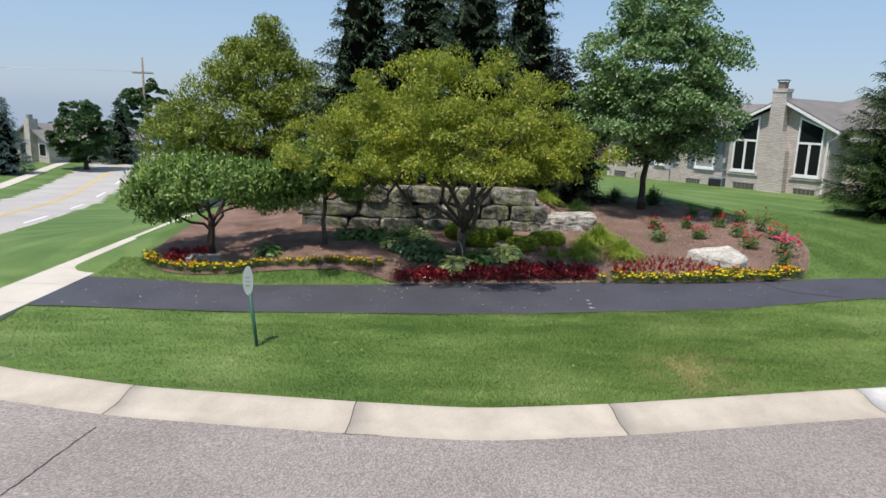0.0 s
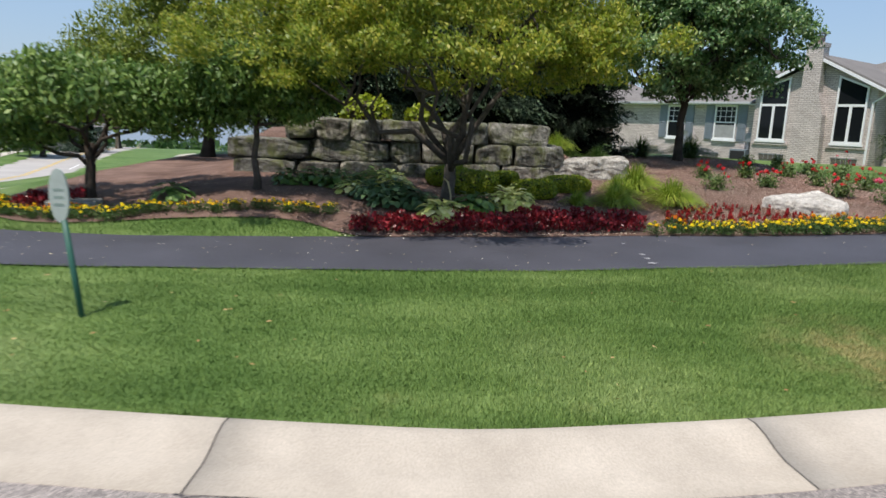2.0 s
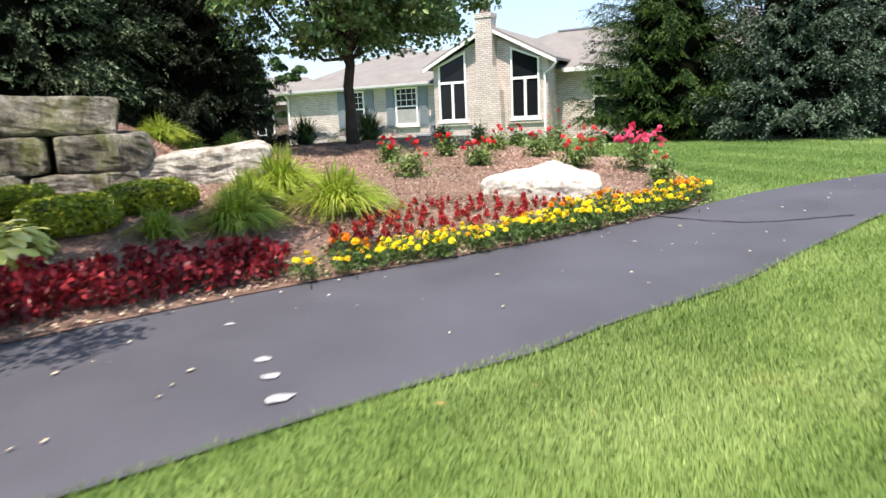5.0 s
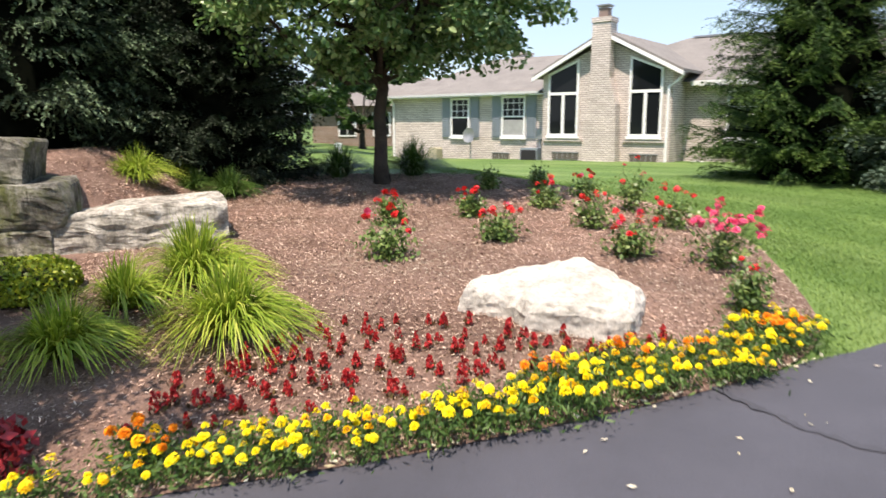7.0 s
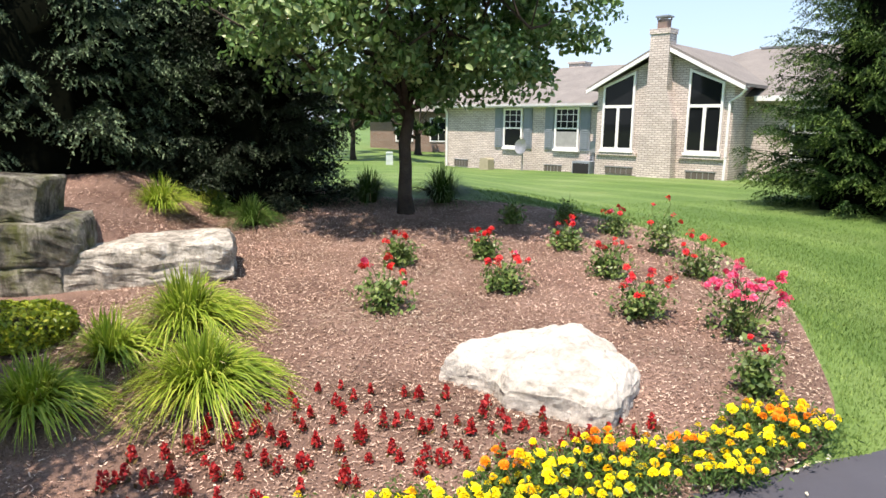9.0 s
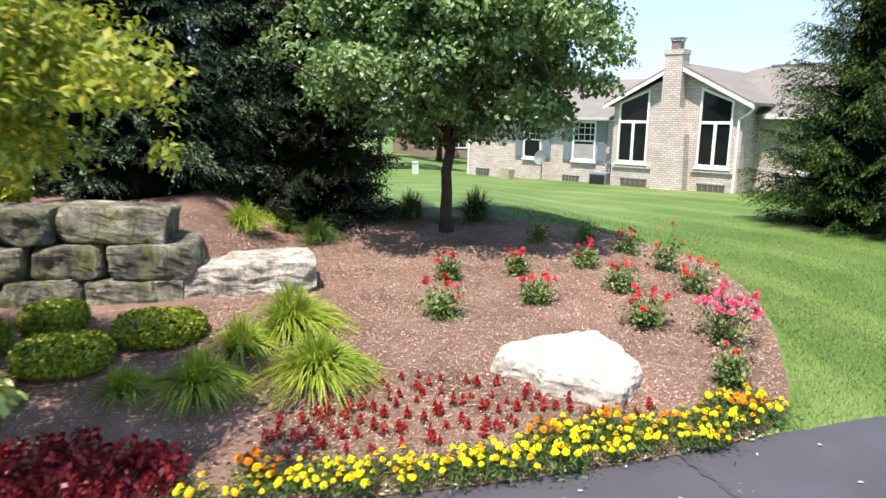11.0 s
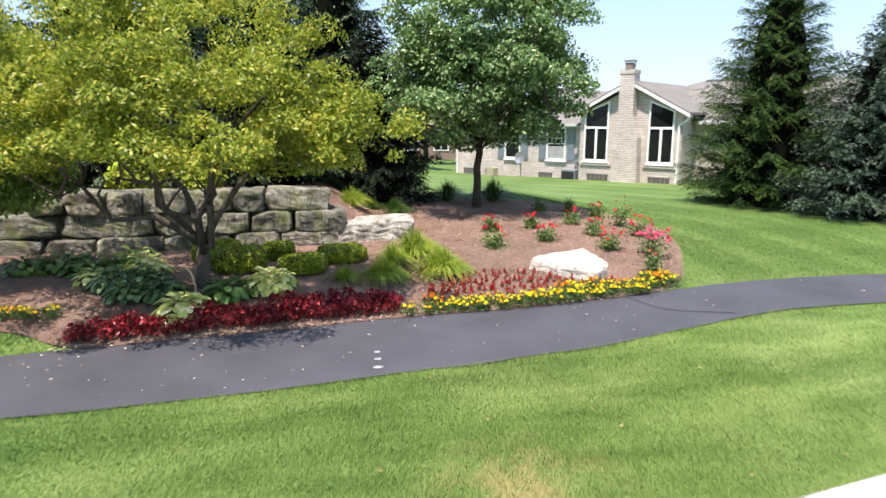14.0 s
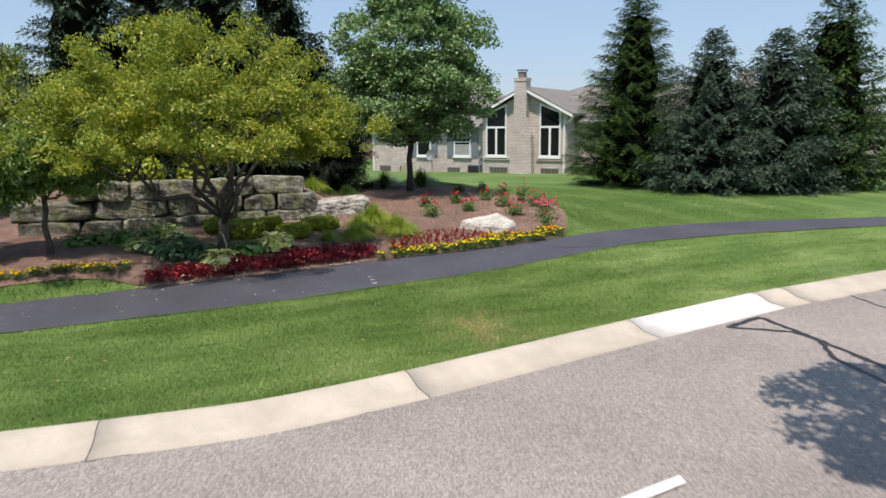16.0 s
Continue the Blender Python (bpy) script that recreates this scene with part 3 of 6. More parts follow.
# planting bed of shredded bark
rings = np.concatenate([np.linspace(0.02, 0.9, 34), [0.94, 0.965, 0.985, 1.0]])
bv = []
for q in rings:
    x, y = BED_MID[0] + (BED_X - BED_MID[0]) * q, BED_MID[1] + (BED_Y - BED_MID[1]) * q
    z = land(x, y) + 0.035 - 0.012 * smooth01((q - 0.965) / 0.035)
    bv.append(np.stack([x, y, z], -1))
k_ = len(BED_X)
i_ = (np.arange(len(rings) - 1)[:, None] * k_ + np.arange(k_)[None]).ravel()
j_ = (np.arange(len(rings) - 1)[:, None] * k_ + (np.arange(k_)[None] + 1) % k_).ravel()
tagged(new("planting_bed", quick("planting_bed", np.concatenate(bv), np.stack([i_, j_, j_ + k_, i_ + k_], -1), MULCH, True)), "raised planting bed of shredded brown bark mulch", "flower bed", kind="structure")

# sealed cracks in the street
cracks = tagged(new("crack_seal"), "black tar lines sealing cracks in the street", "road repair", kind="structure")
CRACKS = [([(6.73, -6.46), (7.54, -6.25), (7.5, -7.0), (7.46, -7.5), (7.38, -8.4), (7.3, -9.6)], 0.045), ([(6.73, -6.46), (7.4, -6.92), (7.49, -7.32), (7.05, -7.95), (7.02, -8.3), (6.92, -8.8), (6.6, -9.8)], 0.035),
          ([(9.95, -5.6), (9.76, -6.55), (9.8, -7.4)], 0.018), ([(10.81, -5.5), (10.7, -6.6), (10.5, -8)], 0.03), ([(-4.37, -7.4), (-4.48, -8.2), (-4.56, -8.8), (-4.9, -10)], 0.007), ([(-1.5, -7.35), (-1.46, -7.38), (-0.2, -7.36), (1.2, -7.3)], 0.004)]
for line, w_ in CRACKS:
    q = np.array(line)
    k = np.linspace(0, len(q) - 1, 8 * len(q))
    q = np.stack([np.interp(k, np.arange(len(q)), q[:, 0]), np.interp(k, np.arange(len(q)), q[:, 1])], -1)
    q[1:-1] = (q[:-2] + 2 * q[1:-1] + q[2:]) / 4
    q += rp.normal(size=q.shape) * 0.008
    d_ = np.gradient(q, axis=0)
    d_ /= np.linalg.norm(d_, axis=1)[:, None] + 1e-9
    n_ = np.stack([-d_[:, 1], d_[:, 0]], -1) * (w_ * rp.uniform(0.7, 1.2, len(q)))[:, None]
    zz = [(float(curb_z(x)) - 0.083) + (y - (float(curb_y(x)) - 0.6)) / (12.0 + float(curb_y(x))) * (0.33 - 0.083 + float(curb_z(x))) + 0.006 for x, y in q]
    part("tar_line", ribbon("tar_line", [(a[0], a[1], z) for a, z in zip(q + n_, zz)], [(a[0], a[1], z) for a, z in zip(q - n_, zz)], TAR), cracks)
SPOT = rough_mat("faded_paint_spot", (0.22, 0.22, 0.24), (0.42, 0.42, 0.43), 25, 120, 0.8, 0.6, 0.2, 0.002)
# pale spots and darker seams on the footpath
spots = tagged(new("path_stain"), "pale paint spots and darker seams on the footpath", "stain", kind="structure")
WORN = plain("dark_path_seam", (0.046, 0.047, 0.058), 0.78)
for line in ([(6.36, -0.90), (6.40, -1.20), (6.47, -1.50), (6.62, -1.76), (6.98, -1.95), (7.4, -2.1)],):
    q = np.array(line)
    k = np.linspace(0, len(q) - 1, 40)
    q = np.stack([np.interp(k, np.arange(len(q)), q[:, 0]), np.interp(k, np.arange(len(q)), q[:, 1])], -1) + rp.normal(size=(40, 2)) * 0.010
    d_ = np.gradient(q, axis=0)
    d_ /= np.linalg.norm(d_, axis=1)[:, None] + 1e-9
    n_ = np.stack([-d_[:, 1], d_[:, 0]], -1) * (0.026 * rp.uniform(0.3, 1.3, 40))[:, None]
    up_ = [float(path_z(x)) + 0.026 for x, y in q]
    part("seam", ribbon("seam", [(a[0], a[1], z) for a, z in zip(q + n_, up_)], [(a[0], a[1], z) for a, z in zip(q - n_, up_)], WORN), spots)
for x, y, r in ((2.36, -2.94, 0.07), (2.38, -2.68, 0.055), (2.39, -2.44, 0.05), (2.35, -1.75, 0.035)):
    a_ = np.linspace(0, 2 * np.pi, 11)[:-1]
    rr = r * rp.uniform(0.7, 1.15, 10)
    part("spot", mesh("spot", [(x + 0.9 * c * math.cos(b), y + 0.7 * c * math.sin(b), float(path_z(x)) + 0.026) for b, c in zip(a_, rr)], [tuple(range(10))], SPOT), spots)


# ---------------------------------------------------------------- trees
def crown_points(rng, blobs, n, shell=0.55, pad=0.42, flat=0.5, per=170):
    """Leaf places in flattened tufts inside a set of ellipsoids (centre, radii, share), and the way that they face."""
    share = np.array([b[2] for b in blobs], float)
    out, face = [], []
    for (c, r, _), k in zip(blobs, (share / share.sum() * n).astype(int)):
        clumps = max(8, k // per)
        d = rng.normal(size=(clumps, 3))
        d /= np.linalg.norm(d, axis=1)[:, None]
        cc = np.array(c) + d * (rng.uniform(shell, 1.0, clumps) ** 0.6)[:, None] * np.array(r)
        big = pad * rng.uniform(0.6, 1.25, clumps)
        pick = rng.integers(0, clumps, k)
        e = rng.normal(size=(k, 3))
        e /= np.linalg.norm(e, axis=1)[:, None]
        e *= (rng.uniform(0.15, 1, k) ** 0.5)[:, None]
        e[:, 2] = np.abs(e[:, 2]) * np.where(rng.uniform(0, 1, k) < 0.72, 1, -0.7)
        p = cc[pick] + e * big[pick][:, None] * np.array([1.0, 1.0, flat]) - np.array([0, 0, 1.0]) * (e[:, :1] ** 2 + e[:, 1:2] ** 2) * big[pick][:, None] * 0.35
        out.append(p)
        face.append(e * 0.7 + d[pick] * 0.35 + np.array([0, 0, 0.75]))
    return np.concatenate(out), np.concatenate(face)


def broad_tree(name, at, trunk, blobs, n, size, leaf, bark, label, seed, long=2.0, droop=0.0, limbs=9, fork=0.6, radius=0.12, lean=(0, 0), shell=0.55, floor=None, sag=0.15, pad=0.42, cut=None, flat=0.5, per=170, stout=(0.26, 0.46), oval=False):
    """A broad-leaved tree: tapered trunk, crooked limbs, a crown of many small leaves."""
    rng = np.random.default_rng(seed)
    root = thing(name, lift(at[0], at[1], -0.04), label, "tree")
    top = (lean[0], lean[1], trunk)
    sh = Shape()
    w = bend((0, 0, 0), top, rng, 0, 6, 0.02)
    rad = np.linspace(1.0, 0.78, 6) * radius
    rad[0] *= 1.45
    rad[1] *= 1.08
    sh.tube(w, rad, 10)
    part("trunk", sh.done("trunk", bark, True), root)
    pts, face = crown_points(rng, blobs, n, shell, pad, flat, per)
    keep = np.ones(len(pts), bool)
    if floor is not None:
        keep &= pts[:, 2] > floor + rng.normal(size=len(pts)) * 0.10
    if cut is not None:
        keep &= pts[:, 0] < cut[0] + cut[1] * pts[:, 1] + rng.normal(size=len(pts)) * 0.08
    pts, face = pts[keep], face[keep]
    aim = pts[rng.integers(0, len(pts), limbs * 3)]
    ang = np.arctan2(aim[:, 1], aim[:, 0])
    aim = aim[np.argsort(ang)][::3]
    for q in aim:
        s = rng.uniform(fork, 1.0)
        start = np.array(top) * s
        sh = Shape()
        end = start + (q - start) * 0.92
        way = bend(start, end, rng, sag, 7, 0.10)
        r0 = radius * rng.uniform(*stout)
        sh.tube(way, np.linspace(r0, 0.012, 7), 6)
        for _ in range(5):
            i = rng.integers(3, 6)
            cand = pts[rng.integers(0, len(pts), 60)]
            q2 = cand[np.argmin(((cand - way[i]) ** 2).sum(1))]
            sh.tube(bend(way[i], q2, rng, 0.05, 5, 0.10), np.linspace(r0 * 0.4, 0.006, 5), 5)
        part("limb", sh.done("limb", bark, True), root)
    v, f = leaves(rng, pts, size, long, droop, 0.0, None, face, oval)
    part("crown", quick("crown", v, f, leaf), root)
    return root


def conifer(name, at, height, radius, needle, label, seed, n_branch=230, spray=0.17, dense=1.0, low=0.12, sag=0.25, power=0.85, fat=0.16, core=0.48, under=0.7, bare=1.25):
    """A spruce: straight stem, drooping boughs, each a flat fan of twigs clothed in short needles, a shell coloured as
    shade inside.
    """
    rng = np.random.default_rng(seed)
    root = thing(name, lift(at[0], at[1], -0.05), label, "conifer")
    part("trunk", Shape().tube([(0, 0, 0), (0.02, 0, height * 0.5), (0, 0.02, height * 0.97)], [0.13, 0.08, 0.015], 7).done("trunk", BARKD, True), root)
    z = low + (1 - (np.arange(n_branch) + rng.uniform(0, 1, n_branch)) / n_branch) ** bare * (height - low)
    z = np.sort(z)
    ang = np.arange(n_branch) * 2.399 + rng.normal(size=n_branch) * 0.3
    h = (z - low) / (height - low)
    ln = radius * np.clip(1 - h, 0.02, 1) ** power * rng.uniform(0.66, 1.14, n_branch) + 0.08
    ln = ln * np.clip(under + (1 - under) * h / 0.13, 0, 1)
    base, way, size = [], [], []
    sh = Shape()
    for zz, a, L, hh in zip(z, ang, ln, h):
        d = np.array([math.cos(a), math.sin(a), 0.0])
        e = np.array([-d[1], d[0], 0.0])
        lift_ = 0.28 * hh + rng.normal() * 0.12
        drop = lambda t: L * (-sag * t * (1.75 - t) + lift_ * t + 0.10 * t ** 3)
        n_t = max(6, int(dense * L / spray * 3.6))
        t = np.clip((0.10 + 0.90 * (np.arange(n_t) + rng.uniform(0, 1, n_t)) / n_t) ** 0.75, 0.25, 1)
        side = np.where(np.arange(n_t) % 2 == 0, 1.0, -1.0)
        ll = (0.42 * L * t * (1.25 - t) + spray * 0.8) * rng.uniform(0.7, 1.2, n_t)
        w = d * (0.55 + 0.9 * t[:, None] ** 2) + e * (side * (1.0 - 0.55 * t ** 4))[:, None] + np.stack([np.zeros(n_t), np.zeros(n_t), rng.normal(size=n_t) * 0.22 - 0.22], -1)
        w /= np.linalg.norm(w, axis=1)[:, None]
        b = d * (L * t)[:, None] + np.stack([np.zeros(n_t), np.zeros(n_t), zz + drop(t)], -1)
        base.append(b)
        way.append(w)
        size.append(ll)
        if L > 0.25:
            sh.tube([(0, 0, zz), (d[0] * L * 0.5, d[1] * L * 0.5, zz + drop(0.5)), (d[0] * L * 0.95, d[1] * L * 0.95, zz + drop(0.95))], [0.018, 0.010, 0.004], 4)
    part("bough", sh.done("bough", INSIDE_SHADE), root, kind="stuff")
    base, way, size = np.concatenate(base), np.concatenate(way), np.concatenate(size)
    per = np.maximum(6, (size / (spray * 0.40 * fat)).astype(int))
    k = np.repeat(np.arange(len(base)), per)
    q = rng.uniform(0.0, 1.0, len(k))
    o = rng.normal(size=(len(k), 3))
    o -= way[k] * (o * way[k]).sum(1)[:, None]
    o /= np.linalg.norm(o, axis=1)[:, None] + 1e-9
    c = base[k] + way[k] * (size[k] * q)[:, None] + np.array([0, 0, -0.35]) * (size[k] * q * q)[:, None]
    aim = way[k] * 0.75 + o
    aim /= np.linalg.norm(aim, axis=1)[:, None]
    wide = np.cross(aim, np.array([0, 0, 1.0]) + rng.normal(size=o.shape) * 0.42)
    wide /= np.linalg.norm(wide, axis=1)[:, None] + 1e-9
    nl = spray * 0.40 * rng.uniform(0.7, 1.2, len(k))[:, None] * (1 - 0.35 * q[:, None])
    v = np.stack([c - wide * nl * fat, c + wide * nl * fat, c + aim * nl], 1).reshape(-1, 3)
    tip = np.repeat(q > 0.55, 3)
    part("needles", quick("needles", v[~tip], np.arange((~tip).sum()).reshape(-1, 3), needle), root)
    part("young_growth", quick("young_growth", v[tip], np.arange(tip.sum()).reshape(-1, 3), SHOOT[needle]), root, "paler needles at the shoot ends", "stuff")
    # near-black shell inside: paints the shade seen between the boughs
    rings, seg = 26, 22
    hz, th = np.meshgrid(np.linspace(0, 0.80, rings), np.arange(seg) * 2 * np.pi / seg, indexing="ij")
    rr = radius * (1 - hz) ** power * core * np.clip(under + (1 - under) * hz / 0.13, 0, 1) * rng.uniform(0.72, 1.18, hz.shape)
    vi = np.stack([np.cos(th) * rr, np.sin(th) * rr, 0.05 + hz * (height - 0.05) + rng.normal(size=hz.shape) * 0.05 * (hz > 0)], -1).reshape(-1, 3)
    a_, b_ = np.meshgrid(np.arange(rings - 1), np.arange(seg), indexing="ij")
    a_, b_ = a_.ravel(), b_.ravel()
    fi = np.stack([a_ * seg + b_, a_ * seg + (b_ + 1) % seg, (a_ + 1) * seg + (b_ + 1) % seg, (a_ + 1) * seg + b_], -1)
    part("inner_growth", quick("inner_growth", vi, fi, INSIDE_SHADE), root, "near-black inner shell standing for the shade between the boughs", "stuff")
    return root


# the broad yellow-green tree before the stone wall
broad_tree("crabapple_tree", (0.0, 0.35), 0.72, [((-0.1, -1.0, 2.75), (3.0, 1.6, 0.95), 6), ((-0.3, -0.85, 3.65), (2.2, 1.35, 0.9), 4.4), ((-1.9, 0.3, 3.0), (1.2, 0.9, 0.7), 1.0), ((2.2, -1.1, 2.4), (1.5, 1.0, 0.6), 1.8), ((-2.3, -1.2, 2.45), (1.8, 1.6, 0.7), 2.6), ((0.3, -2.4, 2.3), (1.3, 0.4, 0.32), 0.65), ((-1.3, -2.4, 2.3), (1.0, 0.4, 0.32), 0.35)],
           80000, 0.031, LEAF_Y, BARK, "broad spreading tree with yellow-green leaves and grey forked trunk", 11, 2.3, 0.5, 8, 0.72, 0.118, (0.05, 0.0), 0.42, 1.72, 0.10, 0.36, (2.45, -0.42), per=260, flat=0.6, stout=(0.40, 0.62))
# tall willow-leaved tree at the corner
broad_tree("willow_leaf_tree", (-6.6, 8.3), 1.5, [((-0.8, 0.0, 2.7), (3.2, 2.9, 1.5), 6), ((-0.1, 0.2, 4.1), (1.9, 1.9, 1.3), 3.2), ((-0.2, 0.2, 5.3), (1.0, 1.0, 0.9), 1.0), ((-2.2, -0.2, 1.9), (1.7, 1.6, 1.1), 2), ((1.7, -0.6, 2.9), (1.8, 1.6, 1.4), 1.8)],
           84000, 0.046, LEAF_W, BARKD, "large round tree with narrow olive-green leaves beside the walk", 12, 2.8, 0.8, 12, 0.5, 0.17, (0.1, 0), 0.42, 0.8, 0.15, 0.46, None, 0.7)
# weeping tree over the yellow flowers
broad_tree("weeping_tree", (-5.6, -0.1), 0.95, [((0.0, 0.0, 1.75), (1.75, 1.5, 0.5), 5), ((-1.0, -0.1, 1.35), (0.75, 0.8, 0.5), 2), ((1.25, 0.3, 1.5), (0.85, 0.8, 0.45), 2)],
           26000, 0.044, LEAF_G, BARKD, "low weeping tree with drooping fresh green leaves", 13, 2.4, 1.3, 10, 0.6, 0.085, (0.05, 0), 0.45, 0.75, 0.2, 0.33, None, 0.8)
broad_tree("young_weeping_tree", (-3.15, 0.5), 1.45, [((0.1, 0.0, 1.95), (1.25, 1.05, 0.5), 4), ((-0.6, -0.1, 1.6), (0.8, 0.8, 0.5), 2), ((0.8, 0.1, 1.55), (0.7, 0.7, 0.4), 1.5)],
           20000, 0.042, LEAF_G, BARK, "young thin-stemmed weeping tree with pale green leaves", 14, 2.4, 1.2, 8, 0.7, 0.055, (0.02, 0), 0.4, 1.05, 0.15, 0.3, None, 0.8)
# ornamental pear on the lawn side of the bed
broad_tree("pear_tree", (5.5, 5.1), 1.7, [((0.1, 0.0, 2.8), (2.6, 2.5, 1.3), 6), ((0.15, 0.0, 4.2), (2.3, 2.25, 1.4), 5), ((0.1, 0.0, 5.6), (1.35, 1.35, 1.0), 1.8)],
           78000, 0.058, LEAF_P, BARKD, "upright egg-shaped pear tree with glossy dark green leaves", 15, 1.5, 0.4, 18, 0.75, 0.095, (0, 0), 0.32, 1.2, 0.15, 0.42, None, 0.65, oval=True)

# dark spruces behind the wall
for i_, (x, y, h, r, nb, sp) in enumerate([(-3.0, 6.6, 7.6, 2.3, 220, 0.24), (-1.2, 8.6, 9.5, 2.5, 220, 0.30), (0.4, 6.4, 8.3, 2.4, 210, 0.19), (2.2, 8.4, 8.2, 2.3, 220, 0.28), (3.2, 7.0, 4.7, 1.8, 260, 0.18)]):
    tagged(conifer("spruce_tree", (x, y), h, r, NEEDLE_D if i_ < 4 else NEEDLE_SHADE, "tall dense dark spruce behind the stone wall" if i_ < 4 else "low broad spruce behind the pear tree, its shade put into the needle colour", 30 + i_, nb, sp, dense=1.3, low=(0.35, 0.35, 0.75, 0.4, 0.3)[i_], sag=0.34, fat=(0.26, 0.34, 0.20, 0.34, 0.24)[i_], core=(0.62, 0.62, 0.55, 0.62, 0.58)[i_], under=0.9), group="spruces behind the wall")
# spruces on the lawn
for i_, (x, y, h, r, m_, lb) in enumerate([(15.1, 7.6, 7.7, 2.5, NEEDLE, "full green spruce on the mown lawn"), (16.3, 4.9, 5.5, 2.5, NEEDLE_B, "grey-blue spruce with a thin pointed top"),
                                            (18.6, 4.3, 5.5, 2.8, NEEDLE_B, "broad grey-blue spruce on the lawn"), (21.0, 4.2, 7.2, 2.8, NEEDLE, "tall green spruce at the end of the row")]):
    tagged(conifer("spruce_tree", (x, y), h, r, m_, lb, 50 + i_, (430, 320, 300, 280)[i_], (0.18, 0.22, 0.26, 0.28)[i_], low=0.25, sag=0.14, power=0.78, fat=(0.21, 0.30, 0.30, 0.30)[i_], core=0.52), group="spruces on the lawn")

# a tree over the far side of the street, whose shade falls on the roadway
broad_tree("street_tree", (6.3, -14.3), 2.6, [((-0.8, 1.9, 6.2), (2.4, 2.4, 1.3), 5), ((-0.5, 1.6, 7.2), (1.7, 1.7, 0.9), 2)],
           24000, 0.090, LEAF_D, BARKD, "rounded dark green tree beside the street", 17, 1.5, 0.3, 10, 0.7, 0.14, (0, 0), 0.5, 2.2)


# ---------------------------------------------------------------- the brick house
def brick_mat(name, c1, c2, mortar):
    m, n, l, b = mat(name, 0.9, 0, 0.25)
    co = coords(n)
    sep, com = n.new("ShaderNodeSeparateXYZ"), n.new("ShaderNodeCombineXYZ")
    l.new(co, sep.inputs[0])
    add = n.new("ShaderNodeMath")
    l.new(sep.outputs["X"], add.inputs[0])
    l.new(sep.outputs["Y"], add.inputs[1])
    l.new(add.outputs[0], com.inputs["X"])
    l.new(sep.outputs["Z"], com.inputs["Y"])
    t = n.new("ShaderNodeTexBrick")
    l.new(com.outputs[0], t.inputs["Vector"])
    t.inputs["Color1"].default_value, t.inputs["Color2"].default_value, t.inputs["Mortar"].default_value = (*c1, 1), (*c2, 1), (*mortar, 1)
    t.inputs["Scale"].default_value, t.inputs["Mortar Size"].default_value = 1.0, 0.010
    t.inputs["Brick Width"].default_value, t.inputs["Row Height"].default_value = 0.21, 0.075
    v = ramp(n, l, tex_noise(n, l, co, 1.2, 4), [(0.3, (0.85, 0.85, 0.85)), (0.7, (1.12, 1.12, 1.12))])
    l.new(mix(n, l, 1.0, t.outputs["Color"], v, "MULTIPLY"), b.inputs["Base Color"])
    bump(n, l, b, t.outputs["Fac"], -0.4, 0.01)
    return m


BRICK = brick_mat("buff_brick", (0.64, 0.575, 0.545), (0.49, 0.43, 0.40), (0.28, 0.25, 0.23))
ROOF = rough_mat("grey_brown_shingle", (0.16, 0.15, 0.142), (0.215, 0.202, 0.19), 1.5, 30, 0.95, 0.6, 0.6, 0.02)
TRIM = plain("white_trim_paint", (0.78, 0.79, 0.80), 0.5, vary=0.04)
SHUTTER = plain("blue_grey_shutter", (0.20, 0.235, 0.27), 0.6)
GUTTER = plain("pale_grey_gutter", (0.50, 0.51, 0.52), 0.5)
DARK = plain("dark_interior", (0.012, 0.012, 0.014), 0.8)
VENT = plain("dusty_vent_screen", (0.10, 0.088, 0.075), 0.8)
METAL = plain("grey_metal", (0.30, 0.31, 0.32), 0.45, 0.6)
COPPER = plain("clay_flue", (0.20, 0.15, 0.13), 0.8)
BLIND = plain("pale_blind", (0.30, 0.31, 0.31), 0.7)
gm, gn, gl, gb = mat("window_glass", 0.03, 0, 0.18)
gb.inputs["Base Color"].default_value = (0.010, 0.012, 0.014, 1)
GLASS = gm

house = thing("house", (14.68, 18.35, 0.03), "single-storey buff brick house with grey hipped roof and gabled window bay", "house", turn=-52.77)


def hp(name, shp, material, parent=None, label="", smooth=False):
    return part(name, shp.done(name, material, smooth), parent or house, label)


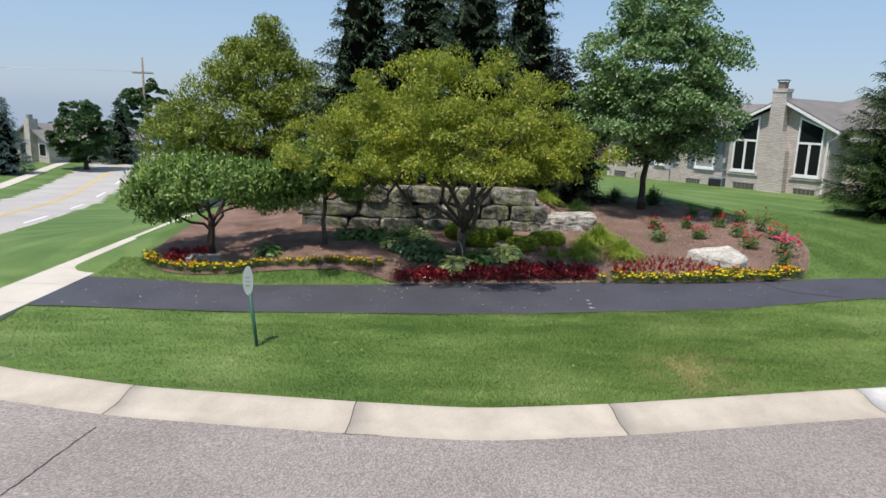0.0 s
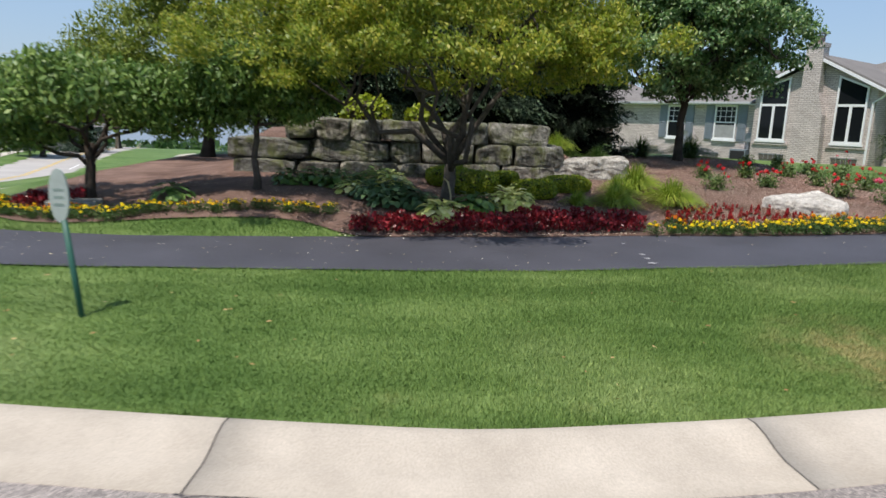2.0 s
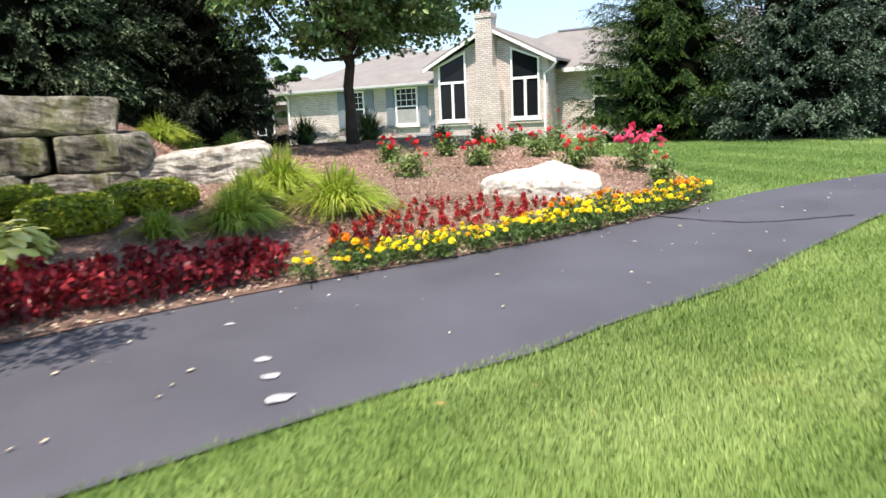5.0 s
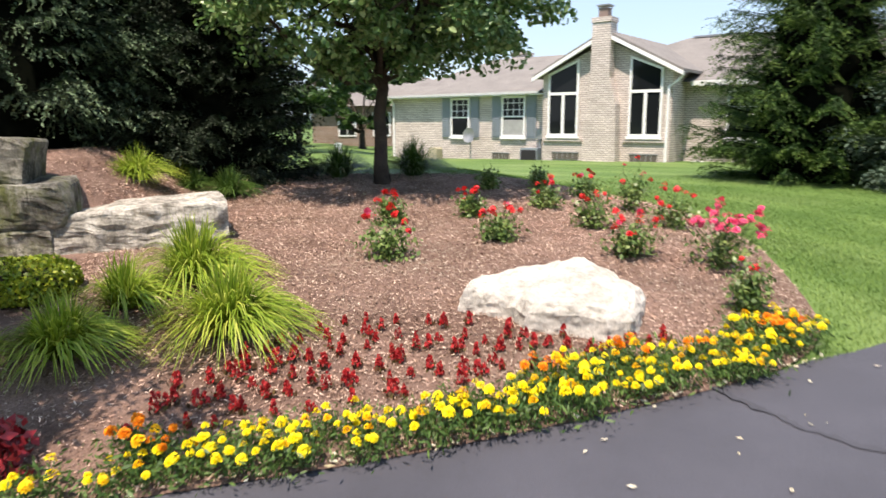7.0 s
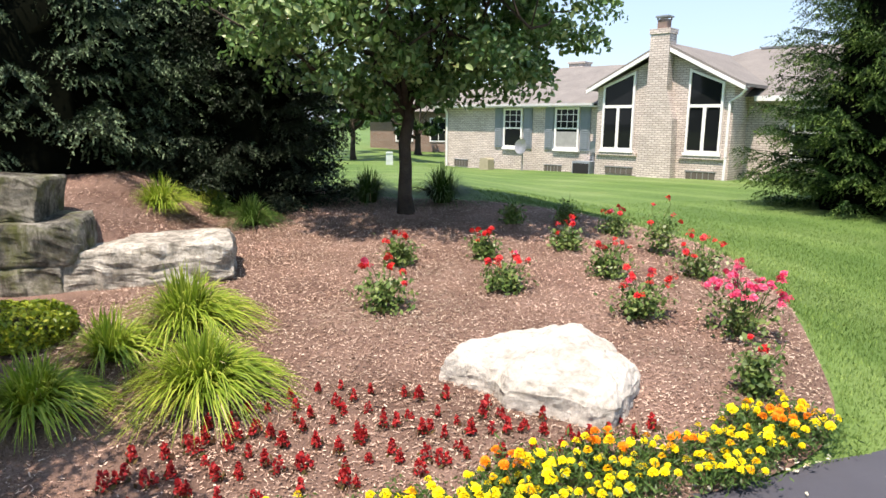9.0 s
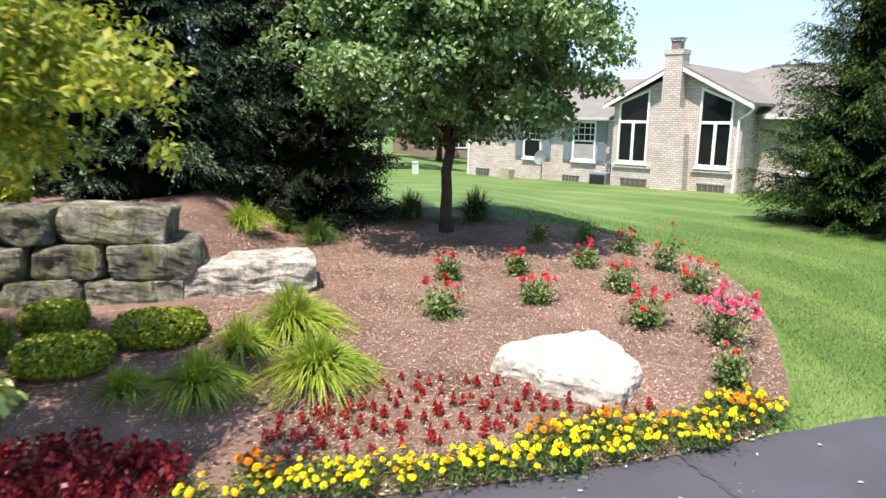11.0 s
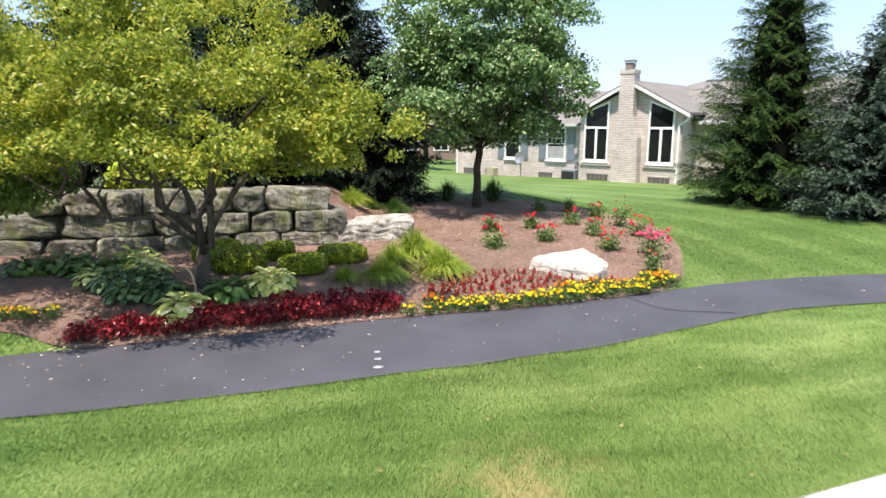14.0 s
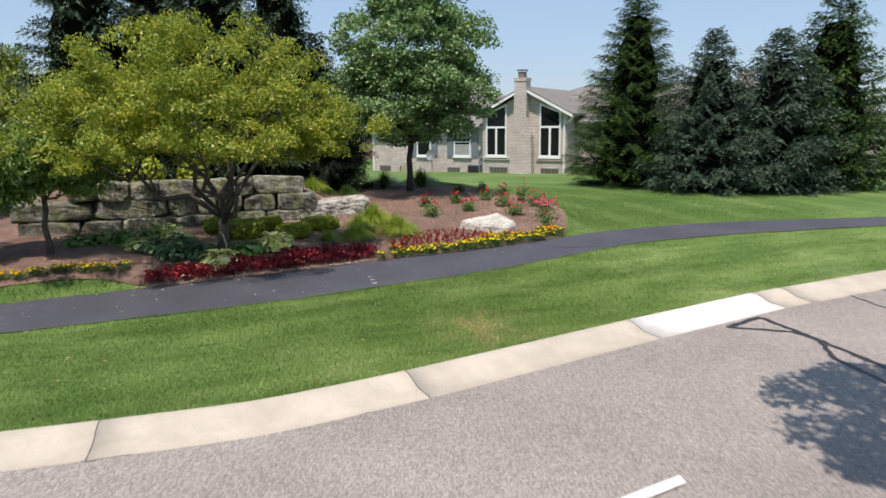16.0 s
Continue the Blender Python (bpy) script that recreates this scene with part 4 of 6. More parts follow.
def window(parent_name, u0, u1, z0, poly_top, y, transom=None, mullion=True, grid=None, blind=False):
    """A white-framed window: poly_top gives the heights at its two sides."""
    za, zb = poly_top
    sh = Shape()
    e = 0.075
    w = hp(parent_name, Shape().box(u0 - 0.05, y - 0.09, z0 - 0.09, u1 + 0.05, y + 0.02, z0), TRIM, None, "white-framed window with dark panes")
    top = lambda u: za + (zb - za) * (u - u0) / (u1 - u0)
    fr = Shape()
    fr.prism([(u0, z0), (u0 + e, z0), (u0 + e, top(u0 + e)), (u0, za)], y - 0.07, y + 0.03)
    fr.prism([(u1 - e, z0), (u1, z0), (u1, zb), (u1 - e, top(u1 - e))], y - 0.07, y + 0.03)
    fr.prism([(u0 + e, top(u0 + e) - e), (u1 - e, top(u1 - e) - e), (u1 - e, top(u1 - e)), (u0 + e, top(u0 + e))], y - 0.07, y + 0.03)
    fr.prism([(u0 + e, z0), (u1 - e, z0), (u1 - e, z0 + e), (u0 + e, z0 + e)], y - 0.07, y + 0.03)
    um = (u0 + u1) / 2
    if transom:
        fr.box(u0 + e, y - 0.066, transom - 0.05, u1 - e, y + 0.03, transom + 0.05)
    if mullion:
        fr.box(um - 0.055, y - 0.062, z0 + e, um + 0.055, y + 0.03, (transom or min(za, zb)) - 0.05)
    if grid:
        nu, nz = grid
        zt = min(za, zb)
        for i in range(1, nu):
            u = u0 + (u1 - u0) * i / nu
            fr.box(u - 0.012, y - 0.045, (z0 + zt) / 2, u + 0.012, y + 0.01, zt - e)
        for i in range(1, nz):
            z = (z0 + zt) / 2 + (zt - (z0 + zt) / 2) * i / nz
            fr.box(u0 + e, y - 0.044, z - 0.012, u1 - e, y + 0.01, z + 0.012)
        fr.box(u0 + e, y - 0.055, (z0 + zt) / 2 - 0.03, u1 - e, y + 0.02, (z0 + zt) / 2 + 0.03)
    hp("frame", fr, TRIM, w)
    hp("pane", Shape().prism([(u0 + e, z0 + e), (u1 - e, z0 + e), (u1 - e, top(u1 - e) - e), (u0 + e, top(u0 + e) - e)], y - 0.032, y - 0.012), GLASS, w, "dark reflecting glass")
    if blind:
        hp("blind", Shape().box(u0 + e, y - 0.038, z0 + e, u1 - e, y - 0.034, z0 + (min(za, zb) - z0) * 0.42), BLIND, w, "pale window blind")
    return w


def basement(u0, u1, y, z0=0.08, z1=0.36):
    w = hp("basement_window", Shape().box(u0, y - 0.012, z0, u1, y + 0.02, z1), VENT, None, "small grey-brown basement vent window")
    fr = Shape().box(u0 - 0.03, y - 0.025, z1, u1 + 0.03, y + 0.02, z1 + 0.035)
    for i in range(1, 5):
        u = u0 + (u1 - u0) * i / 5
        fr.box(u - 0.01, y - 0.02, z0, u + 0.01, y - 0.013, z1)
    hp("frame", fr, METAL, w)


PEAK, EAVE = 4.46, 3.24
UL, UR, UM = -1.2, 3.6, 1.3
slope = (PEAK - EAVE) / (UM - UL + 0.25)
hp("bay_wall", Shape().prism([(UL, -0.4), (UR, -0.4), (UR, EAVE), (UM, PEAK - 0.12), (UL, EAVE)], 0.0, 5.0), BRICK, None, "buff brick gable bay")
ov = 0.32
hl, hr = UL - 0.3, UR + 0.42
zl = zr = EAVE - 0.08
for nm, a, b in (("bay_roof", (hl, zl), (UM, PEAK + 0.1)), ("bay_roof", (hr, zr), (UM, PEAK + 0.1))):
    hp(nm, Shape().prism([a, b, (b[0], b[1] + 0.10), (a[0], a[1] + 0.10)], -ov, 6.5), ROOF)
    hp("rake_board", Shape().prism([(a[0], a[1] - 0.11), (b[0], b[1] - 0.11), (b[0], b[1] + 0.02), (a[0], a[1] + 0.02)], -ov - 0.03, -ov + 0.01), TRIM)
    s_ = 1 if a[0] < UM else -1
    hp("soffit", Shape().prism([(a[0], a[1] - 0.02), (b[0], b[1] - 0.02), (b[0], b[1] - 0.005), (a[0], a[1] - 0.005)], -ov + 0.01, 0.0), TRIM)
chim = hp("chimney", Shape().prism([(0.66, -0.3), (0.70, 1.5), (0.86, 2.6), (0.88, 4.93), (1.54, 4.93), (1.56, 3.1), (1.82, 2.2), (1.90, -0.3)], -0.42, 0.1), BRICK, None, "tall buff brick chimney on the gable")
hp("cap", Shape().box(0.85, -0.45, 4.90, 1.57, 0.13, 5.06), BRICK, chim)
hp("flue", Shape().box(1.05, -0.33, 5.08, 1.38, -0.03, 5.36), COPPER, chim, "clay flue pipe")
hp("hood", Shape().box(0.99, -0.39, 5.42, 1.44, 0.03, 5.47).box(1.03, -0.35, 5.34, 1.07, -0.31, 5.44).box(1.36, -0.05, 5.34, 1.40, -0.01, 5.44), METAL, chim, "dark metal rain hood")
window("window", -0.95, 0.27, 1.10, (3.30, 3.78), -0.01, 2.60)
window("window", 2.15, 3.30, 1.10, (3.78, 3.32), -0.01, 2.60)
for u0, u1 in ((-1.0, 0.32), (2.1, 3.35)):
    hp("sill_course", Shape().box(u0 - 0.12, -0.07, 0.90, u1 + 0.12, 0.05, 1.0), BRICK)
basement(-0.75, 0.3, -0.01, 0.25, 0.48)
basement(2.25, 3.2, -0.01, 0.25, 0.48)
# left wing
SB = 0.64
hp("wing_wall", Shape().box(-9.35, SB, -0.5, UL + 0.1, SB + 8.5, 2.74), BRICK, None, "long buff brick wing wall")
hp("wing_roof", Shape().add([(-9.75, SB - 0.4, 2.74), (1.0, SB - 0.4, 2.74), (1.0, SB + 4.4, 4.5), (-6.6, SB + 4.4, 4.5), (-9.75, SB + 9.2, 2.74), (1.0, SB + 9.2, 2.74)],
                            [(0, 1, 2, 3), (0, 3, 4), (3, 2, 5, 4)]), ROOF)
hp("fascia", Shape().box(-9.78, SB - 0.43, 2.66, UL - 0.3, SB - 0.39, 2.75).box(-9.78, SB - 0.42, 2.66, -9.74, SB + 9.2, 2.75), GUTTER)
hp("eave_soffit", Shape().box(-9.74, SB - 0.39, 2.62, UL, SB, 2.65), TRIM)
window("window", -5.95, -4.98, 1.0, (2.58, 2.58), SB - 0.01, None, False, (3, 3), False)
window("window", -3.40, -2.30, 1.02, (2.60, 2.60), SB - 0.01, None, False, (4, 3), True)
SLAT = Shape().prism([(0.05, 0.0), (0.37, 0.0), (0.37, 0.05), (0.05, 0.05)], -0.022, -0.003).done("slat", SHUTTER)
for u in (-6.42, -4.93, -3.87, -2.25):
    st = hp("shutter", Shape().box(u, SB - 0.05, 0.98, u + 0.42, SB, 2.62), SHUTTER, None, "blue-grey louvred shutter")
    for k in range(18):
        z = 1.06 + k * 0.083
        part("slat", SLAT, st).matrix_basis = pose(u, SB - 0.05, z)
for u0 in (-8.75, -7.25, -3.85):
    basement(u0, u0 + 0.8, SB - 0.01)
hp("downspout", Shape().tube([(3.50, -0.06, -0.1), (3.50, -0.06, 2.72), (3.80, -0.06, 2.92), (3.98, -0.12, 3.10)], [0.045] * 4, 6), TRIM, None, "white downspout")
for u, y in ((-9.2, SB - 0.05),):
    hp("downspout", Shape().tube([(u, y, -0.1), (u, y, 2.4), (u, y - 0.2, 2.62)], [0.045] * 3, 6), TRIM, None, "white downspout")
# main roof and right wing
hp("right_wall", Shape().box(UR - 0.1, 1.3, -0.5, 12, 9.5, 2.95), BRICK, None, "brick wall beyond the bay")
hp("main_roof", Shape().add([(-2.5, 0.9, 2.9), (12.5, 0.9, 2.9), (12.5, 10.5, 2.9), (-2.5, 10.5, 2.9), (2.2, 5.6, 4.85), (8.8, 5.6, 4.85)],
                            [(0, 1, 5, 4), (1, 2, 5), (2, 3, 4, 5), (3, 0, 4)]), ROOF)
hp("ridge_vent", Shape().box(2.4, 5.45, 4.83, 4.4, 5.75, 4.90), METAL)
hp("fascia", Shape().box(UR + 0.3, 0.86, 2.76, 12.5, 0.90, 2.92), TRIM)
window("window", 5.0, 6.1, 1.0, (2.6, 2.6), 1.29, None, False, (3, 3), False)
ch2 = hp("chimney", Shape().box(-5.9, SB + 4.6, 3.6, -5.1, SB + 5.2, 4.68), BRICK, None, "low brick chimney on the wing roof")
hp("cap", Shape().box(-5.95, SB + 4.55, 4.68, -5.05, SB + 5.25, 4.76), BRICK, ch2)
# small fittings at the foot of the walls
hp("hose_box", Shape().prism([(4.0, -0.1), (4.45, -0.1), (4.40, 0.28), (4.05, 0.28)], 0.85, 1.15), TRIM, None, "white hose box at the wall")
hp("meter_box", Shape().box(-1.75, SB - 0.16, 0.95, -1.45, SB, 1.35).box(-1.64, SB - 0.1, 0.3, -1.56, SB - 0.02, 0.95), METAL, None, "grey meter box with conduit")


NEEDLE_S = needle_mat("silver_blue_needle", (0.05, 0.085, 0.088), (0.12, 0.18, 0.18))
SHOOT[NEEDLE_S] = needle_mat("silver_blue_shoot", (0.10, 0.155, 0.155), (0.20, 0.28, 0.275))


# ---------------------------------------------------------------- across the side road and beyond
for i_, (x, y, h, r, m_, lb) in enumerate([(-38.4, 42.5, 6.6, 2.2, NEEDLE_S, "blue spruce across the side road"), (-35.8, 57.7, 7.0, 2.6, NEEDLE_B, "grey-blue spruce beyond the round tree"), (-47.4, 64.5, 4.2, 1.5, NEEDLE_D, "dark spruce behind the far house")]):
    tagged(conifer("spruce_tree", (x, y), h, r, m_, lb, 60 + i_, 150, 0.42, fat=0.35), group="far spruces")
broad_tree("maple_tree", (-35.0, 48.9), 0.9, [((0, 0, 3.3), (3.0, 2.9, 2.5), 5), ((0, 0, 5.1), (1.9, 1.9, 1.7), 1.6)], 30000, 0.15, LEAF_D, BARKD, "round dark green maple across the side road", 18, 1.4, 0.2, 7, 0.7, 0.24, pad=0.56, shell=0.35)
broad_tree("far_tree", (-43.0, 80.0), 2.6, [((0, 0, 6.9), (4.0, 4.0, 3.9), 5)], 14000, 0.26, LEAF_D, BARKD, "distant broad green tree", 19, 1.4, 0.2, 7, 0.7, 0.35, shell=0.35, pad=0.8)
broad_tree("far_tree", (9.5, 36.0), 1.2, [((0, 0, 3.9), (3.6, 3.0, 2.7), 5)], 9000, 0.24, LEAF_D, BARKD, "dark broad tree beyond the lawn", 20, 1.4, 0.2, 8, 0.7, 0.2)
broad_tree("far_tree", (2.9, 34.0), 1.2, [((0, 0, 3.4), (3.6, 3.0, 2.9), 5)], 9000, 0.24, LEAF_D, BARKD, "dark broad tree beyond the lawn", 21, 1.4, 0.2, 8, 0.7, 0.2)
broad_tree("far_tree", (5.4, 27.3), 1.9, [((0.4, 0, 3.4), (3.0, 2.4, 1.6), 5)], 14000, 0.14, LEAF_D, BARKD, "shady tree beside the utility box", 22, 1.4, 0.2, 8, 0.7, 0.13)

# pale house across the side road
far_house = thing("house", (-44.2, 55.7, float(land(-44.2, 55.7))), "pale brick house with chimney across the side road", "house", turn=-32)
hp("wall", Shape().prism([(-3.8, -0.6), (3.0, -0.6), (3.0, 2.2), (-0.4, 3.75), (-3.8, 2.2)], 0, 10), BRICK, far_house)
hp("roof", Shape().prism([(-4.4, 1.95), (-0.4, 3.78), (3.6, 1.95), (3.6, 2.15), (-0.4, 4.0), (-4.4, 2.15)], -0.5, 10.6), ROOF, far_house)
ch_ = hp("chimney", Shape().box(-0.2, -0.7, -0.6, 0.9, 0.2, 4.5), BRICK, far_house)
hp("flue", Shape().box(0.1, -0.5, 4.5, 0.6, -0.1, 4.9), METAL, ch_)
for u0, u1 in ((1.2, 2.6), (-2.8, -1.2)):
    w_ = hp("window", Shape().box(u0, -0.05, 0.6, u1, 0.02, 2.0), TRIM, far_house)
    hp("pane", Shape().box(u0 + 0.1, -0.06, 0.7, u1 - 0.1, -0.052, 1.9), GLASS, w_)

# brown brick house beyond the lawn
BRICK_B = brick_mat("brown_brick", (0.26, 0.17, 0.13), (0.20, 0.13, 0.10), (0.30, 0.27, 0.24))
back_house = thing("house", (8.9, 41.0, 0.0), "brown brick house seen past the tree trunk", "house", turn=-10)
hp("wall", Shape().box(-2.0, 0, -0.4, 9, 8, 2.7), BRICK_B, back_house)
hp("roof", Shape().add([(-2.6, -0.5, 2.7), (9.5, -0.5, 2.7), (9.5, 8.5, 2.7), (-2.6, 8.5, 2.7), (1.5, 4, 4.8), (6, 4, 4.8)], [(0, 1, 5, 4), (1, 2, 5), (2, 3, 4, 5), (3, 0, 4)]), ROOF, back_house)
for u in (-0.3, 2.0):
    w_ = hp("window", Shape().box(u, -0.05, 0.7, u + 1.2, 0.02, 2.3), TRIM, back_house, "white sash window")
    for a_ in (0, 1):
        for b_ in (0, 1):
            hp("pane", Shape().box(u + 0.1 + 0.52 * a_, -0.06, 0.8 + 0.74 * b_, u + 0.57 + 0.52 * a_, -0.052, 1.46 + 0.74 * b_), GLASS, w_)
# low roofs behind the spruces on the lawn
side_house = thing("house", (26.5, 16.0, 0.0), "house behind the lawn spruces with brown roof", "house", turn=-40)
hp("wall", Shape().box(-4, 0, -0.4, 8, 8, 2.9), BRICK, side_house)
hp("roof", Shape().add([(-4.6, -0.5, 2.9), (8.6, -0.5, 2.9), (8.6, 8.5, 2.9), (-4.6, 8.5, 2.9), (0, 4, 5.0), (4, 4, 5.0)], [(0, 1, 5, 4), (1, 2, 5), (2, 3, 4, 5), (3, 0, 4)]), ROOF, side_house)
hp("chimney", Shape().box(1.2, 2.2, 3.5, 2.0, 2.9, 5.7), BRICK, side_house)

# utility box on the lawn
BOXP = plain("pale_cabinet_paint", (0.55, 0.62, 0.60), 0.5)
ub = thing("utility_box", lift(6.72, 22.9), "pale metal utility box on the lawn", "utility box")
part("cabinet", Shape().box(-0.13, -0.12, -0.1, 0.13, 0.12, 0.46).done("cabinet", BOXP), ub)
part("lid", Shape().prism([(-0.15, 0.46), (0.15, 0.46), (0.11, 0.52), (-0.11, 0.52)], -0.14, 0.14).done("lid", BOXP), ub)

# squat tan pedestal before the wing
TANP = plain("faded_tan_metal", (0.34, 0.31, 0.22), 0.7)
ped = thing("cable_pedestal", (14.68, 18.35, 0.03), "squat tan cable pedestal near the brick wall", "utility box", turn=-52.77)
part("body", Shape().prism([(-6.45, -0.1), (-5.95, -0.1), (-5.98, 0.50), (-6.05, 0.56), (-6.35, 0.56), (-6.42, 0.50)], SB - 1.0, SB - 0.6).done("body", TANP), ped)

# power pole and lines
WOODP = rough_mat("grey_pole_wood", (0.20, 0.17, 0.14), (0.28, 0.25, 0.21), 3, 40)
pole = thing("utility_pole", (-41.6, 76.7, -4.0), "grey wooden power pole with crossarm and wires", "utility pole")
part("post", Shape().tube([(0, 0, 0), (0, 0, 13.4)], [0.20, 0.13], 8).done("post", WOODP, True), pole)
part("crossarm", Shape().box(-1.4, -0.08, 11.3, 1.4, 0.08, 11.5).done("crossarm", WOODP), pole)
for dx in (-1.3, 1.3, 0.0):
    part("wire", Shape().tube([(dx, 0, 11.6), (dx - 14, -8, 11.15), (dx - 28, -16, 11.1), (dx - 44, -25, 11.6)], [0.022] * 4, 4).done("wire", METAL), pole)

# fittings along the house: dish, air conditioner, shrub
dish = thing("satellite_dish", (14.68, 18.35, 0.03), "grey satellite dish on a post by the wall", "satellite dish", turn=-52.77)
part("mast", Shape().tube([(-4.6, SB - 0.5, -0.1), (-4.6, SB - 0.5, 0.95)], [0.03, 0.03], 6).done("mast", METAL), dish)
dv = [(-4.6 + 0.30 * q * math.cos(a), SB - 0.56 - 0.08 * (q * q) + 0.05 * q * math.sin(a), 1.08 + 0.30 * q * math.sin(a)) for q in (0.02, 0.5, 1.0) for a in (2 * math.pi * k / 16 for k in range(16))]
part("reflector", mesh("reflector", dv, [(r * 16 + k, r * 16 + (k + 1) % 16, (r + 1) * 16 + (k + 1) % 16, (r + 1) * 16 + k) for r in (0, 1) for k in range(16)], METAL, True), dish)
ac = thing("air_conditioner", (14.68, 18.35, 0.03), "dark grey air conditioner beside the brick bay", "air conditioner", turn=-52.77)
part("cabinet", Shape().box(-2.1, -0.1, -0.1, -1.35, 0.5, 0.62).done("cabinet", SHUTTER), ac)
part("grille", Shape().box(-2.06, -0.112, 0.0, -1.39, -0.103, 0.55).done("grille", DARK), ac)

# low woods along the skyline
rw = np.random.default_rng(91)
wa = rw.uniform(0, 2 * np.pi, 2600)
wd = rw.uniform(140, 230, 2600)
wx, wy = np.cos(wa) * wd, np.sin(wa) * wd
wh = 2.2 + 0.8 * np.sin(wa * 9) + 0.6 * np.sin(wa * 23 + 1)
pick = rw.integers(0, 2600, 24000)
wc = np.stack([wx[pick] + rw.normal(size=24000) * 2.2, wy[pick] + rw.normal(size=24000) * 2.2, np.minimum(np.abs(rw.normal(size=24000)), 1.6) * 0.4 * wh[pick] + land(wx, wy)[pick] + rw.uniform(0, 1, 24000) * wh[pick] * 0.6], -1)
wv, wf = leaves(rw, wc, 1.2, 1.4)
tagged(new("far_woods", quick("far_woods", wv, wf, LEAF_D)), "distant low line of dark green woods", "woods", kind="stuff")


# ---------------------------------------------------------------- stone wall
def boulder(rng, sx, sy, sz, cuts=9, rough=0.03, chips=5):
    """A quarried block: a skewed box whose edges and corners are knocked off by flat breaks, with a hackly face."""
    bm = bmesh.new()
    bmesh.ops.create_cube(bm, size=2.0)
    skew = rng.normal(size=6) * 0.022
    for v in bm.verts:
        p = v.co
        v.co = Vector(((p.x + skew[0] * p.z + skew[1] * p.y) * sx / 2, (p.y + skew[2] * p.x) * sy / 2, (p.z + skew[3] * p.x) * sz / 2))
    bmesh.ops.subdivide_edges(bm, edges=bm.edges[:], cuts=cuts, use_grid_fill=True)
    planes = []
    for _ in range(chips):
        d = Vector((rng.choice([-1, 1]) * sy * rng.uniform(0.2, 1.0), -sy * rng.uniform(0.3, 1), rng.choice([-1, 1]) * sx * rng.uniform(0.2, 1))).normalized()
        reach = abs(d.x) * sx / 2 + abs(d.y) * sy / 2 + abs(d.z) * sz / 2
        planes.append((d, reach - rng.uniform(0.03, 0.11)))
    off = Vector(rng.uniform(-50, 50, 3))
    ax = Vector((9, 0, 0))
    for v in bm.verts:
        p = v.co.copy()
        for d, r in planes:
            k = p.dot(d) - r
            if k > 0:
                p -= d * k * 0.9
        k = Vector((abs(p.x) / sx, abs(p.y) / sy, abs(p.z) / sz)) * 2
        edge = sorted(k)[1] ** 10
        p *= 1 - 0.045 * edge
        f = noise.noise(p * 3.0 + off) + 0.5 * noise.noise(p * 8 + off) + 0.35 * noise.noise(p * 19 + off)
        g = noise.noise(p * 3.0 - off) + 0.5 * noise.noise(p * 8 - off) + 0.35 * noise.noise(p * 19 - off)
        p += Vector((g * rough * 0.6, f * rough * 1.2, 0.7 * rough * (noise.noise(p * 2.6 + off + ax) + 0.5 * noise.noise(p * 9 + off + ax))))
        v.co = p
    me = bpy.data.meshes.new("stone")
    bm.to_mesh(me)
    bm.free()
    return me


wall = tagged(new("stone_wall"), "dry-laid retaining wall of large mossy grey limestone blocks", "retaining wall", kind="structure")
wr_ = np.random.default_rng(8)
COURSES = [
    (0.38, 0.76, [-4.05, -2.85, -2.05, -0.95, 0.2, 1.08, 2.15]),
    (0.77, 1.15, [-4.15, -2.62, -1.1, -0.48, 0.55, 1.30, 2.30]),
    (1.16, 1.55, [-3.1, -2.5, -1.82, -1.25, -0.5, 0.24, 0.82, 1.98]),
    (0.02, 0.37, [-3.6, -2.4, -1.3, -0.2, 0.9, 1.9, 2.9]),
]
for z0, z1, xs_ in COURSES:
    for a_, b_ in zip(xs_, xs_[1:]):
        w_, hh = b_ - a_ - 0.02 + wr_.uniform(-0.03, 0.02), z1 - z0 + 0.03 + wr_.uniform(-0.03, 0.02)
        me = boulder(wr_, w_, 0.72, hh - 0.012, 11, 0.034, 8)
        me.materials.append(STONE)
        ob = part("stone", me, wall)
        ob.matrix_world = pose((a_ + b_) / 2, 2.62 + 0.05 * (a_ + b_) / 2 + wr_.uniform(-0.06, 0.06) + 0.10 * (z0 - 0.3), (z0 + z1) / 2 + 0.0, wr_.uniform(-3, 3), wr_.uniform(-2.5, 2.5), wr_.uniform(-5, 5) + 2)
# the return at the wall's end, and the pale end block
for z0, z1, y_ in ((0.38, 0.76, 3.4), (0.77, 1.15, 3.55), (0.38, 0.76, 4.4), (0.77, 1.1, 4.6)):
    me = boulder(wr_, 0.7, 1.05, z1 - z0, 6, 0.03)
    me.materials.append(STONE)
    part("stone", me, wall).matrix_world = pose(-3.85, y_, (z0 + z1) / 2, 0, 0, wr_.uniform(-6, 6))
me = boulder(wr_, 1.58, 0.75, 0.46, 18, 0.06, 7)
me.materials.append(STONE_L)
part("stone", me, wall, "pale rough end block").matrix_world = pose(2.77, 2.84, 0.69, 0, -5, 2)

